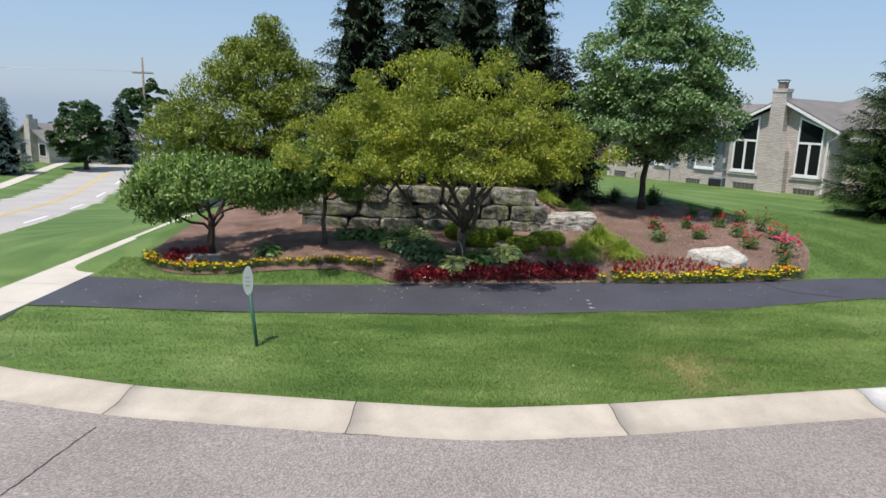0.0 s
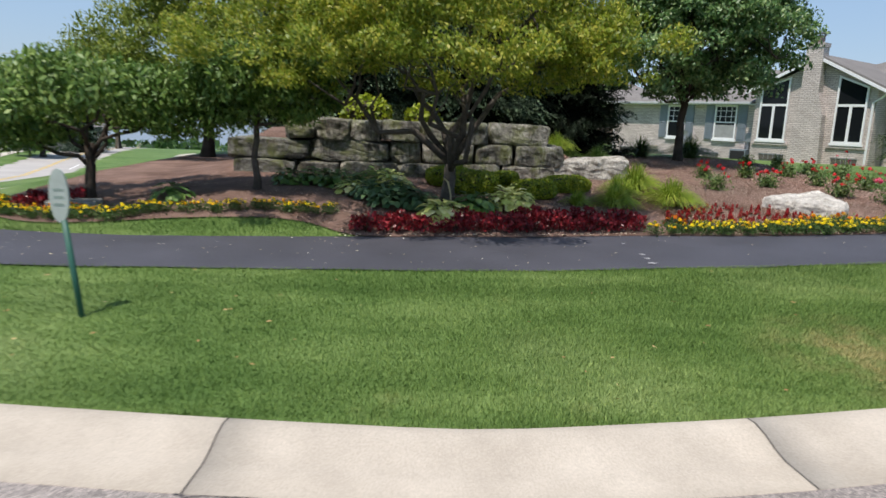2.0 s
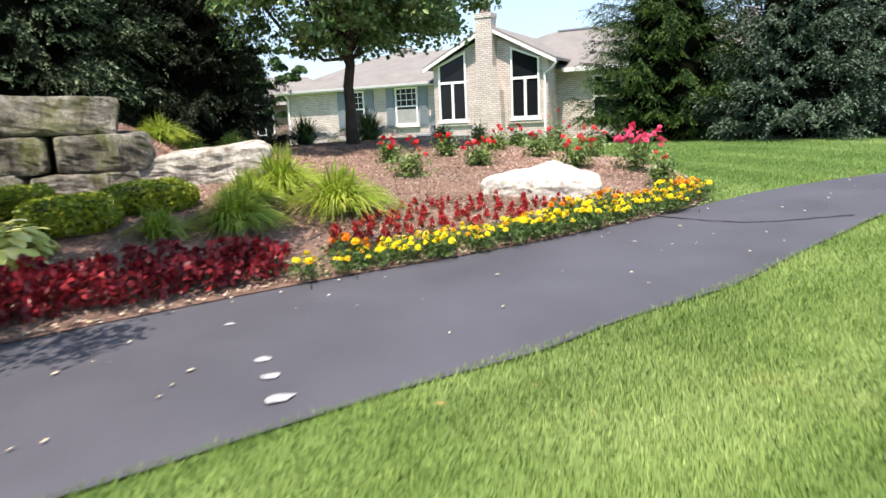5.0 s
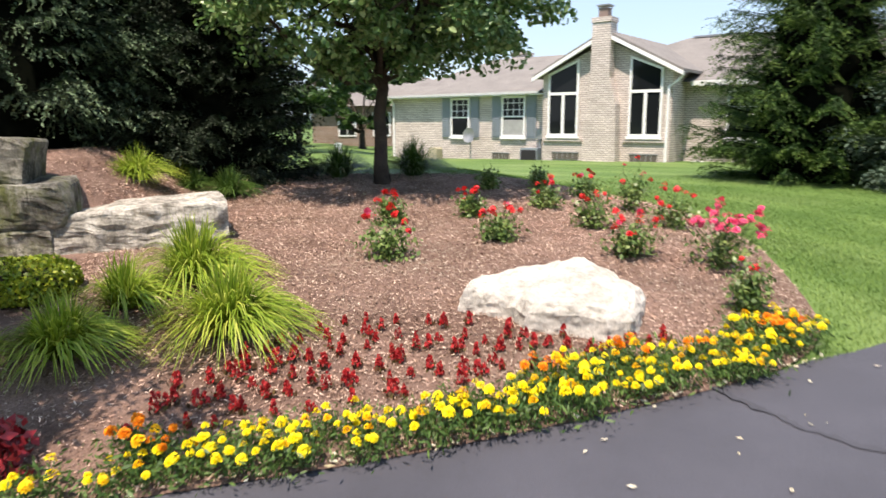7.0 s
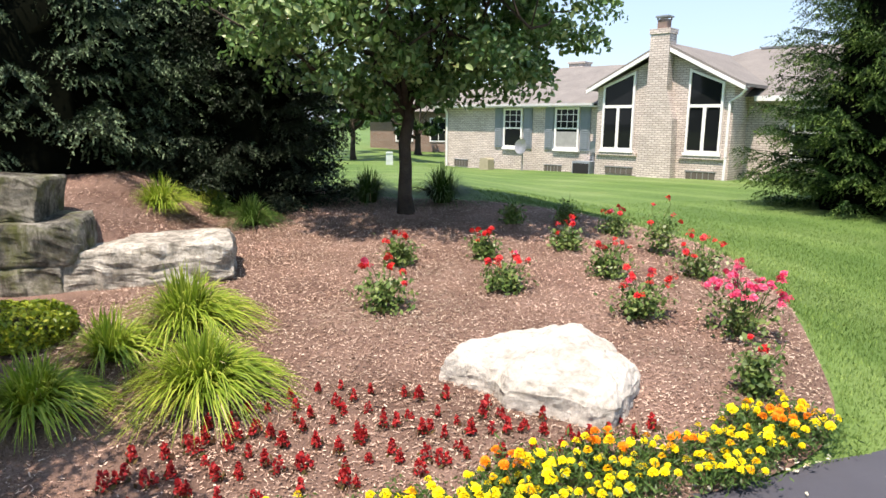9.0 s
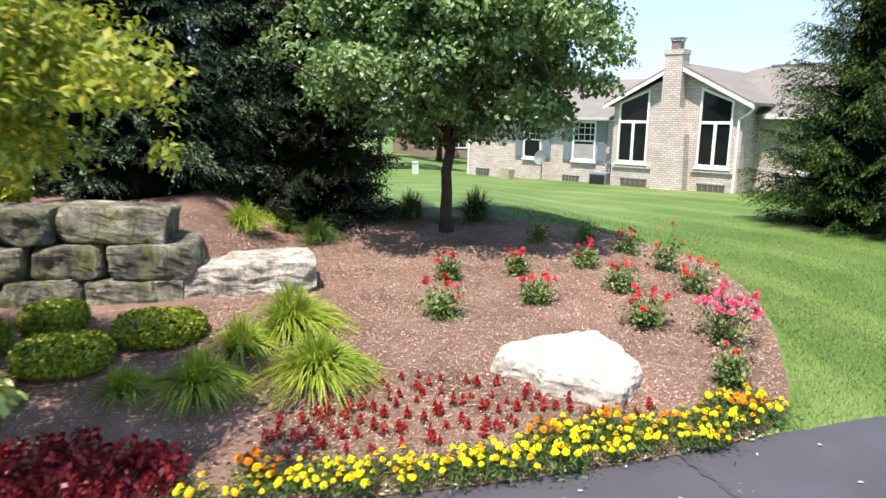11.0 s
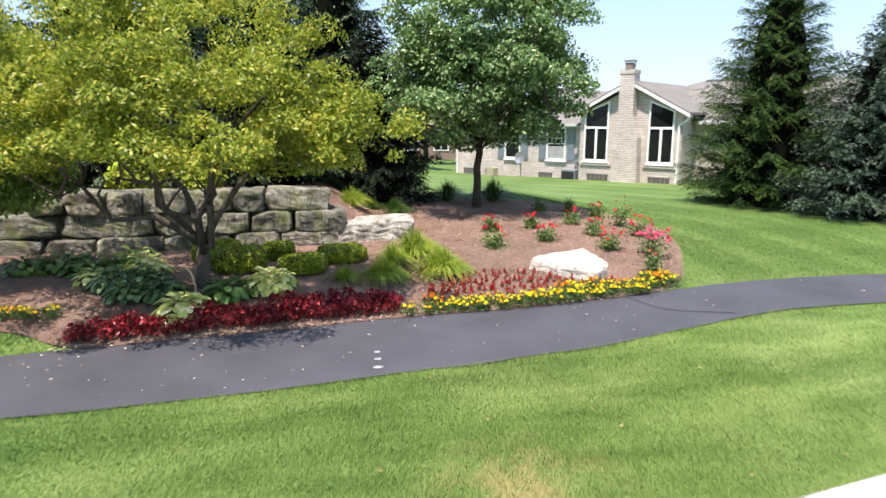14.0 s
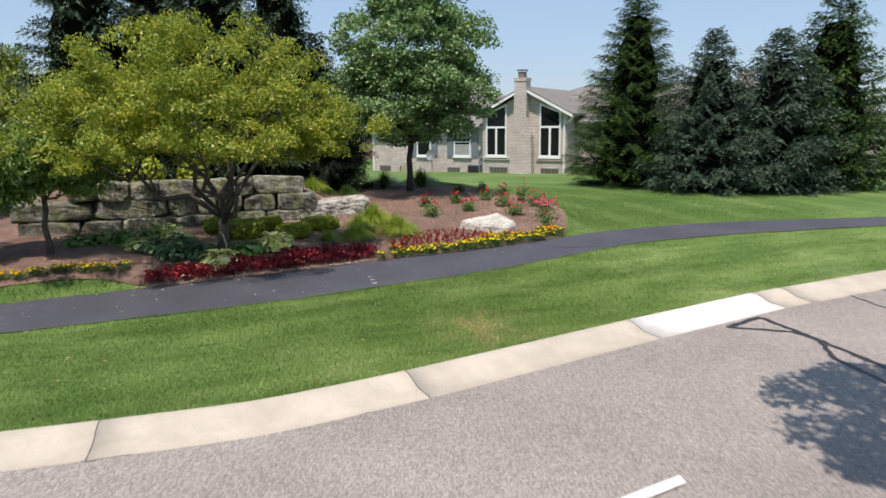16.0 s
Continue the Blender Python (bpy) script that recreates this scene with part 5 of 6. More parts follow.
# the white boulder in the bed: a broad slab, its top sloping to the street, split by a ledge
def white_rock():
    ring = [(-0.70, -0.02, 0.25), (-0.40, -0.22, 0.20), (-0.38, -0.36, 0.22), (0.20, -0.70, 0.19), (0.55, -0.28, 0.23), (0.50, 0.10, 0.28), (0.20, 0.42, 0.30), (-0.50, 0.36, 0.24)]
    n = len(ring)
    v = [(x * 1.02, y * 1.02, -0.12) for x, y, z in ring] + [(x * 1.03, y * 1.03, z * 0.62) for x, y, z in ring] + [(x * 0.96, y * 0.95, z * 0.92) for x, y, z in ring] + [(0.32, 0.22, 0.34), (-0.16, 0.08, 0.26)]
    f = [(r * n + i, r * n + (i + 1) % n, (r + 1) * n + (i + 1) % n, (r + 1) * n + i) for r in (0, 1) for i in range(n)]
    a, b, t = 3 * n, 3 * n + 1, 2 * n
    f += [(t, t + 1, b), (t + 1, t + 2, b), (t + 2, a, b), (t + 2, t + 3, a), (t + 3, t + 4, a), (t + 4, t + 5, a), (t + 5, t + 6, a), (t + 6, b, a), (t + 6, t + 7, b), (t + 7, t, b)]
    bm = bmesh.new()
    vs = [bm.verts.new(p) for p in v]
    for k in f:
        bm.faces.new([vs[i] for i in k])
    for _ in range(4):
        bmesh.ops.subdivide_edges(bm, edges=bm.edges[:], cuts=1, use_grid_fill=True)
    bmesh.ops.triangulate(bm, faces=bm.faces[:])
    bmesh.ops.smooth_vert(bm, verts=bm.verts[:], factor=0.12, use_axis_x=True, use_axis_y=True, use_axis_z=True)
    for p in bm.verts:
        w = p.co.copy()
        w += 0.026 * Vector((noise.noise(w * 3.2), noise.noise(w * 3.2 + Vector((5, 1, 2))), 0.7 * noise.noise(w * 3.0 + Vector((2, 7, 1)))))
        w += 0.022 * Vector((noise.noise(w * 8), noise.noise(w * 8 + Vector((5, 1, 2))), 0.8 * noise.noise(w * 7 + Vector((2, 7, 1)))))
        w += 0.013 * Vector((noise.noise(w * 22), noise.noise(w * 22 + Vector((5, 1, 2))), noise.noise(w * 20)))
        crack = 1 - min(1, abs(noise.noise(Vector((w.x * 2.6, w.y * 1.4, w.z * 5.0)) + Vector((3, 8, 2)))) / 0.06)
        p.co = w - Vector((0, 0, 0.018)) * crack
    me = bpy.data.meshes.new("boulder")
    bm.to_mesh(me)
    bm.free()
    me.materials.append(ROCKW)
    return me


ob = tagged(new("boulder", white_rock()), "large white limestone boulder lying on the mulch", "boulder")
ob.matrix_world = pose(5.93, 0.33, 0.31, 0, 0, 0)

me = boulder(wr_, 0.70, 0.42, 0.20, 8, 0.04, 8)
me.materials.append(STONE_L)
ob = tagged(new("flat_rock", me), "flat grey rock lying among the flowers", "rock")
ob.matrix_world = pose(-5.55, -0.65, float(land(-5.55, -0.65)) + 0.06, 0, 4, 12)

# sign on a green post in the verge
GREENP = plain("green_post_paint", (0.02, 0.10, 0.07), 0.5)
BARS = plain("faded_sign_ink", (0.22, 0.28, 0.25), 0.6)
PANEL = plain("pale_sign_panel", (0.38, 0.43, 0.40), 0.6)
sign = thing("marker_sign", lift(-3.13, -5.07), "small oval pale sign on a leaning green post", "sign")
part("post", Shape().tube([(0, 0, -0.2), (-0.10, 0, 0.82)], [0.026, 0.024], 8).done("post", GREENP, True), sign)
ov_ = [(math.cos(a) * 0.078 - 0.125, math.sin(a) * 0.22 + 1.02) for a in (2 * math.pi * k / 28 for k in range(28))]
pn = part("panel", Shape().prism(ov_, -0.012, 0.012).done("panel", PANEL), sign, "oval pale green panel")
for i_ in range(3):
    part("text_bar", Shape().box(-0.165, -0.0145, 1.06 - i_ * 0.06, -0.085, -0.0125, 1.08 - i_ * 0.06).done("text_bar", BARS), pn)


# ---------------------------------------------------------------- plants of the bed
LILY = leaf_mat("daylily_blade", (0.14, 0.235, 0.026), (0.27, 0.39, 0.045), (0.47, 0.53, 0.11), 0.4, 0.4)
# darker copy of the blade above: tree shade painted into the leaf colour
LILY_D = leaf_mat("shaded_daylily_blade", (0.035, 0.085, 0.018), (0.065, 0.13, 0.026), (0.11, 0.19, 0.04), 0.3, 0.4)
HOSTA_Y = leaf_mat("variegated_hosta_leaf", (0.52, 0.60, 0.16), (0.72, 0.75, 0.30), (0.86, 0.86, 0.56), 0.3, 0.35)
HOSTA_G = leaf_mat("green_hosta_leaf", (0.062, 0.145, 0.036), (0.115, 0.225, 0.058), (0.23, 0.36, 0.095), 0.25, 0.35)
HOSTA_B = leaf_mat("blue_hosta_leaf", (0.050, 0.115, 0.055), (0.085, 0.165, 0.075), (0.14, 0.235, 0.105), 0.2, 0.4)
BOX = leaf_mat("boxwood_leaf", (0.09, 0.16, 0.014), (0.23, 0.31, 0.024), (0.44, 0.47, 0.05), 0.3, 0.4)
SHRUB_Y = leaf_mat("golden_shrub_leaf", (0.17, 0.24, 0.015), (0.30, 0.39, 0.025), (0.48, 0.54, 0.06), 0.35, 0.45)
CRIMSON = leaf_mat("crimson_foliage", (0.085, 0.007, 0.012), (0.24, 0.015, 0.023), (0.50, 0.045, 0.055), 0.25, 0.35)
SALVIA = leaf_mat("red_salvia_floret", (0.24, 0.010, 0.014), (0.43, 0.018, 0.022), (0.62, 0.05, 0.05), 0.2, 0.5)
SALVIA_L = leaf_mat("bronze_salvia_leaf", (0.05, 0.035, 0.015), (0.10, 0.05, 0.025), (0.12, 0.10, 0.03), 0.2, 0.5)
MARI_L = leaf_mat("marigold_leaf", (0.040, 0.095, 0.022), (0.075, 0.15, 0.035), (0.13, 0.22, 0.06), 0.3, 0.5)
PETAL_Y = leaf_mat("yellow_marigold_petal", (0.80, 0.62, 0.012), (0.88, 0.74, 0.016), (0.92, 0.82, 0.05), 0.15, 0.6, 0.2)
PETAL_G = leaf_mat("golden_marigold_petal", (0.78, 0.42, 0.010), (0.86, 0.52, 0.012), (0.90, 0.62, 0.02), 0.15, 0.6, 0.2)
PETAL_O = leaf_mat("orange_marigold_petal", (0.74, 0.17, 0.006), (0.84, 0.25, 0.010), (0.88, 0.36, 0.02), 0.15, 0.6, 0.2)
ROSE_R = leaf_mat("red_rose_petal", (0.50, 0.010, 0.016), (0.70, 0.020, 0.025), (0.80, 0.07, 0.07), 0.15, 0.5)
ROSE_P = leaf_mat("pink_rose_petal", (0.66, 0.03, 0.12), (0.78, 0.07, 0.20), (0.85, 0.20, 0.34), 0.2, 0.5)
ROSE_L = leaf_mat("rose_leaf", (0.058, 0.12, 0.028), (0.125, 0.205, 0.055), (0.25, 0.33, 0.12), 0.3, 0.4)
STEM = plain("green_stem", (0.07, 0.11, 0.03), 0.6)
STRAW = plain("dry_stalk", (0.42, 0.34, 0.20), 0.8)


def blades(rng, n, length, spread, width, arch=1.0, seg=5):
    """Arching strap leaves from one crown: verts, faces."""
    v, f = [], []
    for _ in range(n):
        a = rng.uniform(0, 2 * np.pi)
        L = length * rng.uniform(0.55, 1.1)
        tilt = rng.uniform(0.06, 1.0) ** 1.1
        d = np.array([math.cos(a), math.sin(a), 0])
        s = np.array([-d[1], d[0], 0])
        base = d * rng.uniform(0, 0.3) * spread * 0.5 + s * rng.normal() * 0.04
        w = width * rng.uniform(0.7, 1.2)
        twist = rng.normal() * 0.3
        k = len(v)
        for i in range(seg + 1):
            t = i / seg
            out = spread * tilt * (t + 0.35 * t * t) * rng.uniform(0.97, 1.03)
            up = L * (t * (1.30 - 0.30 * tilt) - arch * (0.25 + 0.85 * tilt) * t ** 2.6)
            c = base + d * out + s * twist * 0.12 * t * t + np.array([0, 0, up])
            ww = w * (1 - t ** 3) * (0.6 + 0.4 * min(1, 4 * t)) + 0.0008
            v += [c - s * ww / 2, c + s * ww / 2 + np.array([0, 0, ww * 0.25])]
        f += [(k + 2 * i, k + 2 * i + 1, k + 2 * i + 3, k + 2 * i + 2) for i in range(seg)]
    v = np.array(v)
    v[:, 2] = np.maximum(v[:, 2], 0.008)
    return v, np.array(f)


def lily(at, r, n, material, label, seed, h=None):
    rng = np.random.default_rng(seed)
    ob = thing("daylily", lift(*at, 0.02), label, "plant", "daylily clumps", turn=rng.uniform(0, 360))
    v, f = blades(rng, int(n * 3.2), h or r * 1.0, r * 0.98, 0.012, 1.0)
    part("foliage", quick("foliage", v, f, material, True), ob)
    v, f = blades(rng, max(4, n // 36), r * 0.9, r * 0.95, 0.012, 1.1)
    part("dry_leaf", quick("dry_leaf", v, f, STRAW, True), ob, "withered straw-coloured leaves", "stuff")
    return ob


for i_, (x, y, r, n, m_) in enumerate([(3.70, 0.36, 0.52, 330, LILY), (2.74, 0.30, 0.42, 260, LILY), (3.40, 1.38, 0.56, 260, LILY), (2.98, 0.95, 0.40, 150, LILY), (2.14, 0.32, 0.30, 90, LILY),
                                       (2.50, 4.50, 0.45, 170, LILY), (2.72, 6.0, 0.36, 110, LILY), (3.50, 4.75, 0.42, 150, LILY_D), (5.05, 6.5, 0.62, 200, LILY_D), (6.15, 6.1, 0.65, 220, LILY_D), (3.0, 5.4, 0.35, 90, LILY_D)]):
    lily((x, y), r, n, m_, "arching clump of narrow bright green daylily leaves" if m_ is LILY else "dark green clump of narrow daylily leaves, tree shade put into the colour", 100 + i_)


def hosta(at, r, n, material, label, seed, size=0.16):
    """A mound of broad ribbed leaves, each on its stalk."""
    rng = np.random.default_rng(seed)
    r, n, size = r * 1.28, int(n * 1.35), size * 1.15
    ob = thing("hosta", lift(*at, 0.02), label, "plant", "hostas before the wall")
    sh = Shape()
    for i in range(n):
        a = i * 2.4 + rng.normal() * 0.25
        q = (i + 0.5) / n
        d = np.array([math.cos(a), math.sin(a), 0])
        s = np.array([-d[1], d[0], 0])
        th = math.acos(1 - 0.97 * q) * rng.uniform(0.85, 1.1)
        out = d * math.sin(th) + np.array([0, 0, math.cos(th) * 0.85])
        down = d * math.cos(th) - np.array([0, 0, math.sin(th) * 0.85])
        L, W = size * rng.uniform(0.8, 1.25), size * rng.uniform(0.62, 0.88)
        c0 = out * r * rng.uniform(0.55, 0.85)
        lean_ = rng.uniform(0, 1)
        v = []
        for t, w in ((0, 0.30), (0.25, 0.95), (0.55, 1.0), (0.82, 0.60), (1.0, 0.05)):
            c = c0 + (down * (0.55 + 0.35 * lean_) + out * (0.95 - 0.55 * lean_)) * L * (t - 0.25) - np.array([0, 0, L * 0.30 * t * t])
            v += [c - s * W * w / 2 + out * W * w * 0.14, c, c + s * W * w / 2 + out * W * w * 0.14]
        k = [(3 * j + e, 3 * j + e + 1, 3 * j + e + 4, 3 * j + e + 3) for j in range(4) for e in (0, 1)]
        sh.add(v, k)
        sh.add([s * -0.004, s * 0.004, c0 + s * 0.005, c0 - s * 0.005], [(0, 1, 2, 3)])
    v = np.array(sh.v)
    v[:, 2] = np.maximum(v[:, 2], 0.006)
    part("foliage", mesh("foliage", v, sh.f, material, True), ob)
    return ob


for i_, (x, y, r, n, m_, sz) in enumerate([(-0.10, -0.72, 0.36, 70, HOSTA_Y, 0.16), (1.02, 0.12, 0.40, 150, HOSTA_Y, 0.115), (0.42, -0.12, 0.36, 60, HOSTA_G, 0.14), (-0.80, 0.30, 0.36, 100, HOSTA_B, 0.105),
                                           (-1.22, 0.28, 0.36, 90, HOSTA_B, 0.11), (-0.95, 0.95, 0.38, 80, HOSTA_Y, 0.115), (-1.42, 0.95, 0.36, 70, HOSTA_G, 0.12), (-1.9, 1.12, 0.36, 70, HOSTA_G, 0.115),
                                           (-2.75, 1.15, 0.32, 50, HOSTA_G, 0.11), (-4.25, -0.25, 0.30, 44, HOSTA_G, 0.11), (-1.2, 1.4, 0.36, 56, HOSTA_G, 0.12),
                                           (-2.3, 1.25, 0.34, 60, HOSTA_G, 0.115), (-0.45, -0.10, 0.32, 80, HOSTA_B, 0.105), (-1.55, 0.55, 0.30, 60, HOSTA_Y, 0.10), (-0.95, -0.10, 0.30, 70, HOSTA_B, 0.105)]):
    lb = {HOSTA_Y: "pale yellow-green variegated hosta with broad leaves", HOSTA_G: "dark green hosta with broad leaves", HOSTA_B: "blue-green hosta with overlapping leaves"}[m_]
    hosta((x, y), r, n, m_, lb, 200 + i_, sz)
# dry flower stalk in the pale hosta
st_ = thing("dry_stalk", lift(0.02, -0.5, 0.0), "bent dry flower stalk among the hostas", "plant stalk")
part("stem", Shape().tube([(0, 0, 0), (0.02, 0, 0.35), (-0.03, 0, 0.55), (-0.10, 0, 0.62)], [0.012, 0.012, 0.016, 0.008], 6).done("stem", STRAW, True), st_)


def cushion(name, at, rx, ry, h, material, label, seed, n=5200, leaf=0.022, square=4.0, turn=0.0, loose=0.10):
    """A clipped shrub: a dense skin of small leaves over a dark twiggy core."""
    rng = np.random.default_rng(seed)
    ob = thing(name, lift(*at, 0.0), label, "shrub", turn=turn)
    bm = bmesh.new()
    bmesh.ops.create_icosphere(bm, subdivisions=3, radius=1.0)
    for v in bm.verts:
        p = v.co
        q = p / ((abs(p.x) ** square + abs(p.y) ** square + abs(p.z) ** square) ** (1 / square))
        v.co = Vector((q.x * rx * 0.93, q.y * ry * 0.93, max(0.0, h * (0.5 + 0.46 * q.z)))) * (1 + 0.05 * noise.noise(p * 2.5))
    me = bpy.data.meshes.new("core")
    bm.to_mesh(me)
    bm.free()
    me.materials.append(BARKD)
    part("core", me, ob)
    d = rng.normal(size=(n, 3))
    d /= ((np.abs(d) ** square).sum(1) ** (1 / square))[:, None]
    c = np.stack([d[:, 0] * rx, d[:, 1] * ry, h * (0.5 + 0.5 * d[:, 2])], -1) * rng.uniform(1.0 - loose, 1.02 + loose * 0.4, n)[:, None]
    bump_ = np.array([1 + 0.07 * noise.noise(Vector(p) * 5.0) for p in c])
    c = c * bump_[:, None]
    c[:, 2] = np.maximum(c[:, 2], 0.03)
    v, f = leaves(rng, c, leaf, 1.7, -0.3, 0, None, d * 0.6 + np.array([0, 0, 0.5]))
    part("foliage", quick("foliage", v, f, material), ob)
    return ob


for i_, (x, y, rx, ry, h) in enumerate([(2.16, 1.34, 0.40, 0.32, 0.30), (1.50, 0.80, 0.37, 0.30, 0.32), (1.06, 1.72, 0.28, 0.27, 0.30), (0.45, 1.05, 0.44, 0.36, 0.40), (0.05, 1.65, 0.40, 0.33, 0.36)]):
    tagged(cushion("boxwood", (x, y), rx, ry, h, BOX, "low clipped olive-green boxwood before the wall", 300 + i_, 9500, 0.024, 2.9), group="clipped boxwoods")
for i_, (x, y, r, h) in enumerate([(-1.72, 3.9, 0.50, 0.75), (-0.50, 4.1, 0.34, 0.62)]):
    tagged(cushion("golden_shrub", (x, y), r, r * 0.8, h, SHRUB_Y, "bright yellow-green shrub behind the wall top", 320 + i_, 1500, 0.075, 2.0, loose=0.28), group="golden shrubs")

# marigolds ------------------------------------------------------------------
rm = np.random.default_rng(40)


def flower_mesh(name, material, r, rows=3, petals=9, seed=1):
    """A ruffled round bloom."""
    rng = np.random.default_rng(seed)
    sh = Shape()
    for k in range(rows):
        q = k / rows
        rad, up = r * (1 - 0.55 * q * q - 0.25 * q), r * 0.85 * q
        for i in range(petals - 2 * k):
            a = 2 * math.pi * (i + 0.5 * (k % 2)) / (petals - 2 * k) + rng.normal() * 0.10
            b = 2 * math.pi / (petals - 2 * k) * 0.62
            tip = rng.uniform(-0.16, 0.10) + 0.35 * q
            p = [(math.cos(a + e * b) * rad * g, math.sin(a + e * b) * rad * g, up + z * r) for e, g, z in ((0, 0.15, 0.12), (-1, 0.82, 0.16 + 0.2 * q), (0, 1.05, tip), (1, 0.82, 0.10 + 0.2 * q))]
            sh.add(p, [(0, 1, 2), (0, 2, 3)])
    return sh.done(name, material)


BLOOMS = {k: [flower_mesh("flower", m_, 0.0265 * s, 4, 11, i) for i, s in enumerate((0.85, 1.0, 1.15))] for k, m_ in (("y", PETAL_Y), ("g", PETAL_G), ("o", PETAL_O))}


def marigold(kind, seed, h=0.165, blooms=6):
    rng = np.random.default_rng(seed)
    ob = new("marigold")
    n = 300
    c = rng.normal(size=(n, 3)) * np.array([0.066, 0.066, 0.038]) + np.array([0, 0, h * 0.52])
    c[:, 2] = np.clip(c[:, 2], 0.012, h)
    v, f = leaves(rng, c, 0.011, 3.8, 0.2)
    part("foliage", quick("foliage", v, f, MARI_L), ob)
    sh = Shape()
    for i in range(blooms):
        a, q = i * 2.4 + rng.normal() * 0.3, math.sqrt((i + 0.6) / blooms) * 0.105
        p = Vector((math.cos(a) * q, math.sin(a) * q, h * rng.uniform(0.72, 1.08) * (1 - 1.6 * q)))
        sh.tube([(p.x * 0.2, p.y * 0.2, 0.0), (p.x * 0.7, p.y * 0.7, p.z * 0.6), (p.x, p.y, p.z)], [0.003, 0.0025, 0.002], 4)
        k = kind if rng.uniform() < 0.85 else "g"
        b = part("flower", BLOOMS[k][rng.integers(0, 3)], ob)
        b.matrix_basis = pose(p.x, p.y, p.z, rng.normal() * 18 + 12, rng.normal() * 18, rng.uniform(0, 360))
    part("stem", sh.done("stem", STEM), ob, kind="stuff")
    lb = {"y": "bushy marigold with bright yellow blooms", "g": "bushy marigold with golden yellow blooms", "o": "bushy marigold with orange blooms"}[kind]
    return tagged(ob, lb, "flower", "marigolds edging the bed")


MARI = {k: [marigold(k, 400 + 10 * i + j, 0.165 if k != "o" else 0.19, (6, 5, 7)[j]) for j in range(3 if k == "y" else 2)] for i, k in enumerate("ygo")}
used = set()


def put_marigold(kind, x, y, s=1.0):
    tpl = MARI[kind][rm.integers(0, len(MARI[kind]))]
    m_ = pose(*lift(x, y, 0.03), 0, 0, rm.uniform(0, 360))
    if tpl.name in used:
        ob = copy_thing(tpl, m_)
    else:
        used.add(tpl.name)
        ob = tpl
        ob.matrix_basis = m_
    k = s * rm.uniform(0.85, 1.15)
    ob.scale = (k, k, k)


for row, off in enumerate((0.0, 0.13, 0.25)):
    for x in np.arange(3.02 + 0.09 * (row % 2), 7.36, 0.185):
        if row == 2 and not (5.1 < x < 7.3) or (row == 1 and x < 3.15):
            continue
        u = rm.uniform()
        kind = "y" if row == 0 else ("o" if (row == 2 and u < 0.35) or (x < 3.6 and row == 1) or (x > 6.9 and u < 0.5) else "g" if u < (0.35 if row == 2 else 0.12) else "y")
        put_marigold(kind, x + rm.normal() * 0.03, float(far_y(x)) + off + rm.normal() * 0.025 + (0.10 if x > 6.9 else 0))
EDGE_X, EDGE_Y = [-6.75, -6.5, -5.6, -4.7, -3.8, -2.8, -1.8], [-0.55, -1.05, -1.42, -1.38, -1.0, -0.72, -0.78]
for s in np.linspace(0, 1, 44):
    k = s * (len(EDGE_X) - 1)
    x, y = np.interp(k, range(len(EDGE_X)), EDGE_X), np.interp(k, range(len(EDGE_X)), EDGE_Y)
    put_marigold("y" if rm.uniform() < 0.8 else "g", x + rm.normal() * 0.04, y + rm.normal() * 0.05 + 0.05, 1.0)
for x, y in ((-5.9, -1.1), (-5.6, -1.15), (-5.35, -1.05)):
    put_marigold("o", x, y, 0.8)

# crimson foliage plants along the path --------------------------------------
def crimson(seed):
    rng = np.random.default_rng(seed)
    ob = new("crimson_plant")
    n = 80
    q = rng.uniform(0, 1, n)
    a = rng.uniform(0, 2 * np.pi, n)
    rr = 0.10 * np.sqrt(rng.uniform(0, 1, n))
    c = np.stack([np.cos(a) * rr, np.sin(a) * rr, 0.03 + 0.20 * q * (1 - 3.2 * rr)], -1)
    v, f = leaves(rng, c, 0.034, 1.7, 0.5)
    part("foliage", quick("foliage", v, f, CRIMSON), ob)
    sh = Shape()
    for i in range(5):
        b = i * 1.26
        sh.tube([(0, 0, 0), (0.05 * math.cos(b), 0.05 * math.sin(b), 0.16)], [0.004, 0.002], 4)
    part("stem", sh.done("stem", BARKD), ob, kind="stuff")
    return tagged(ob, "dense crimson-leaved bedding plant at the path edge", "plant", "crimson bedding plants")


CRIM = [crimson(500 + i) for i in range(4)]
spots_ = []
for x in np.arange(-1.25, 2.86, 0.15):
    deep = np.interp(x, [-1.4, -0.9, -0.2, 0.5, 1.3, 2.2, 2.85], [0.20, 0.38, 0.36, 0.42, 0.55, 0.58, 0.28])
    for off in np.arange(0.10, deep + 0.03, 0.15):
        spots_.append((x + rm.normal() * 0.03, float(far_y(x)) + off + 0.02 + rm.normal() * 0.02))
for x, y in [(-6.3 + 0.22 * (i % 4) + rm.normal() * 0.03, -0.80 + 0.2 * (i // 4) + rm.normal() * 0.03) for i in range(16)]:
    spots_.append((x, y))
for i, (x, y) in enumerate(spots_):
    m_ = pose(*lift(x, y, 0.03), 0, 0, rm.uniform(0, 360))
    ob = CRIM[i] if i < 4 else copy_thing(CRIM[i % 4], m_)
    ob.matrix_basis = m_
    k = rm.uniform(0.85, 1.2)
    ob.scale = (k, k, k * rm.uniform(0.9, 1.15))

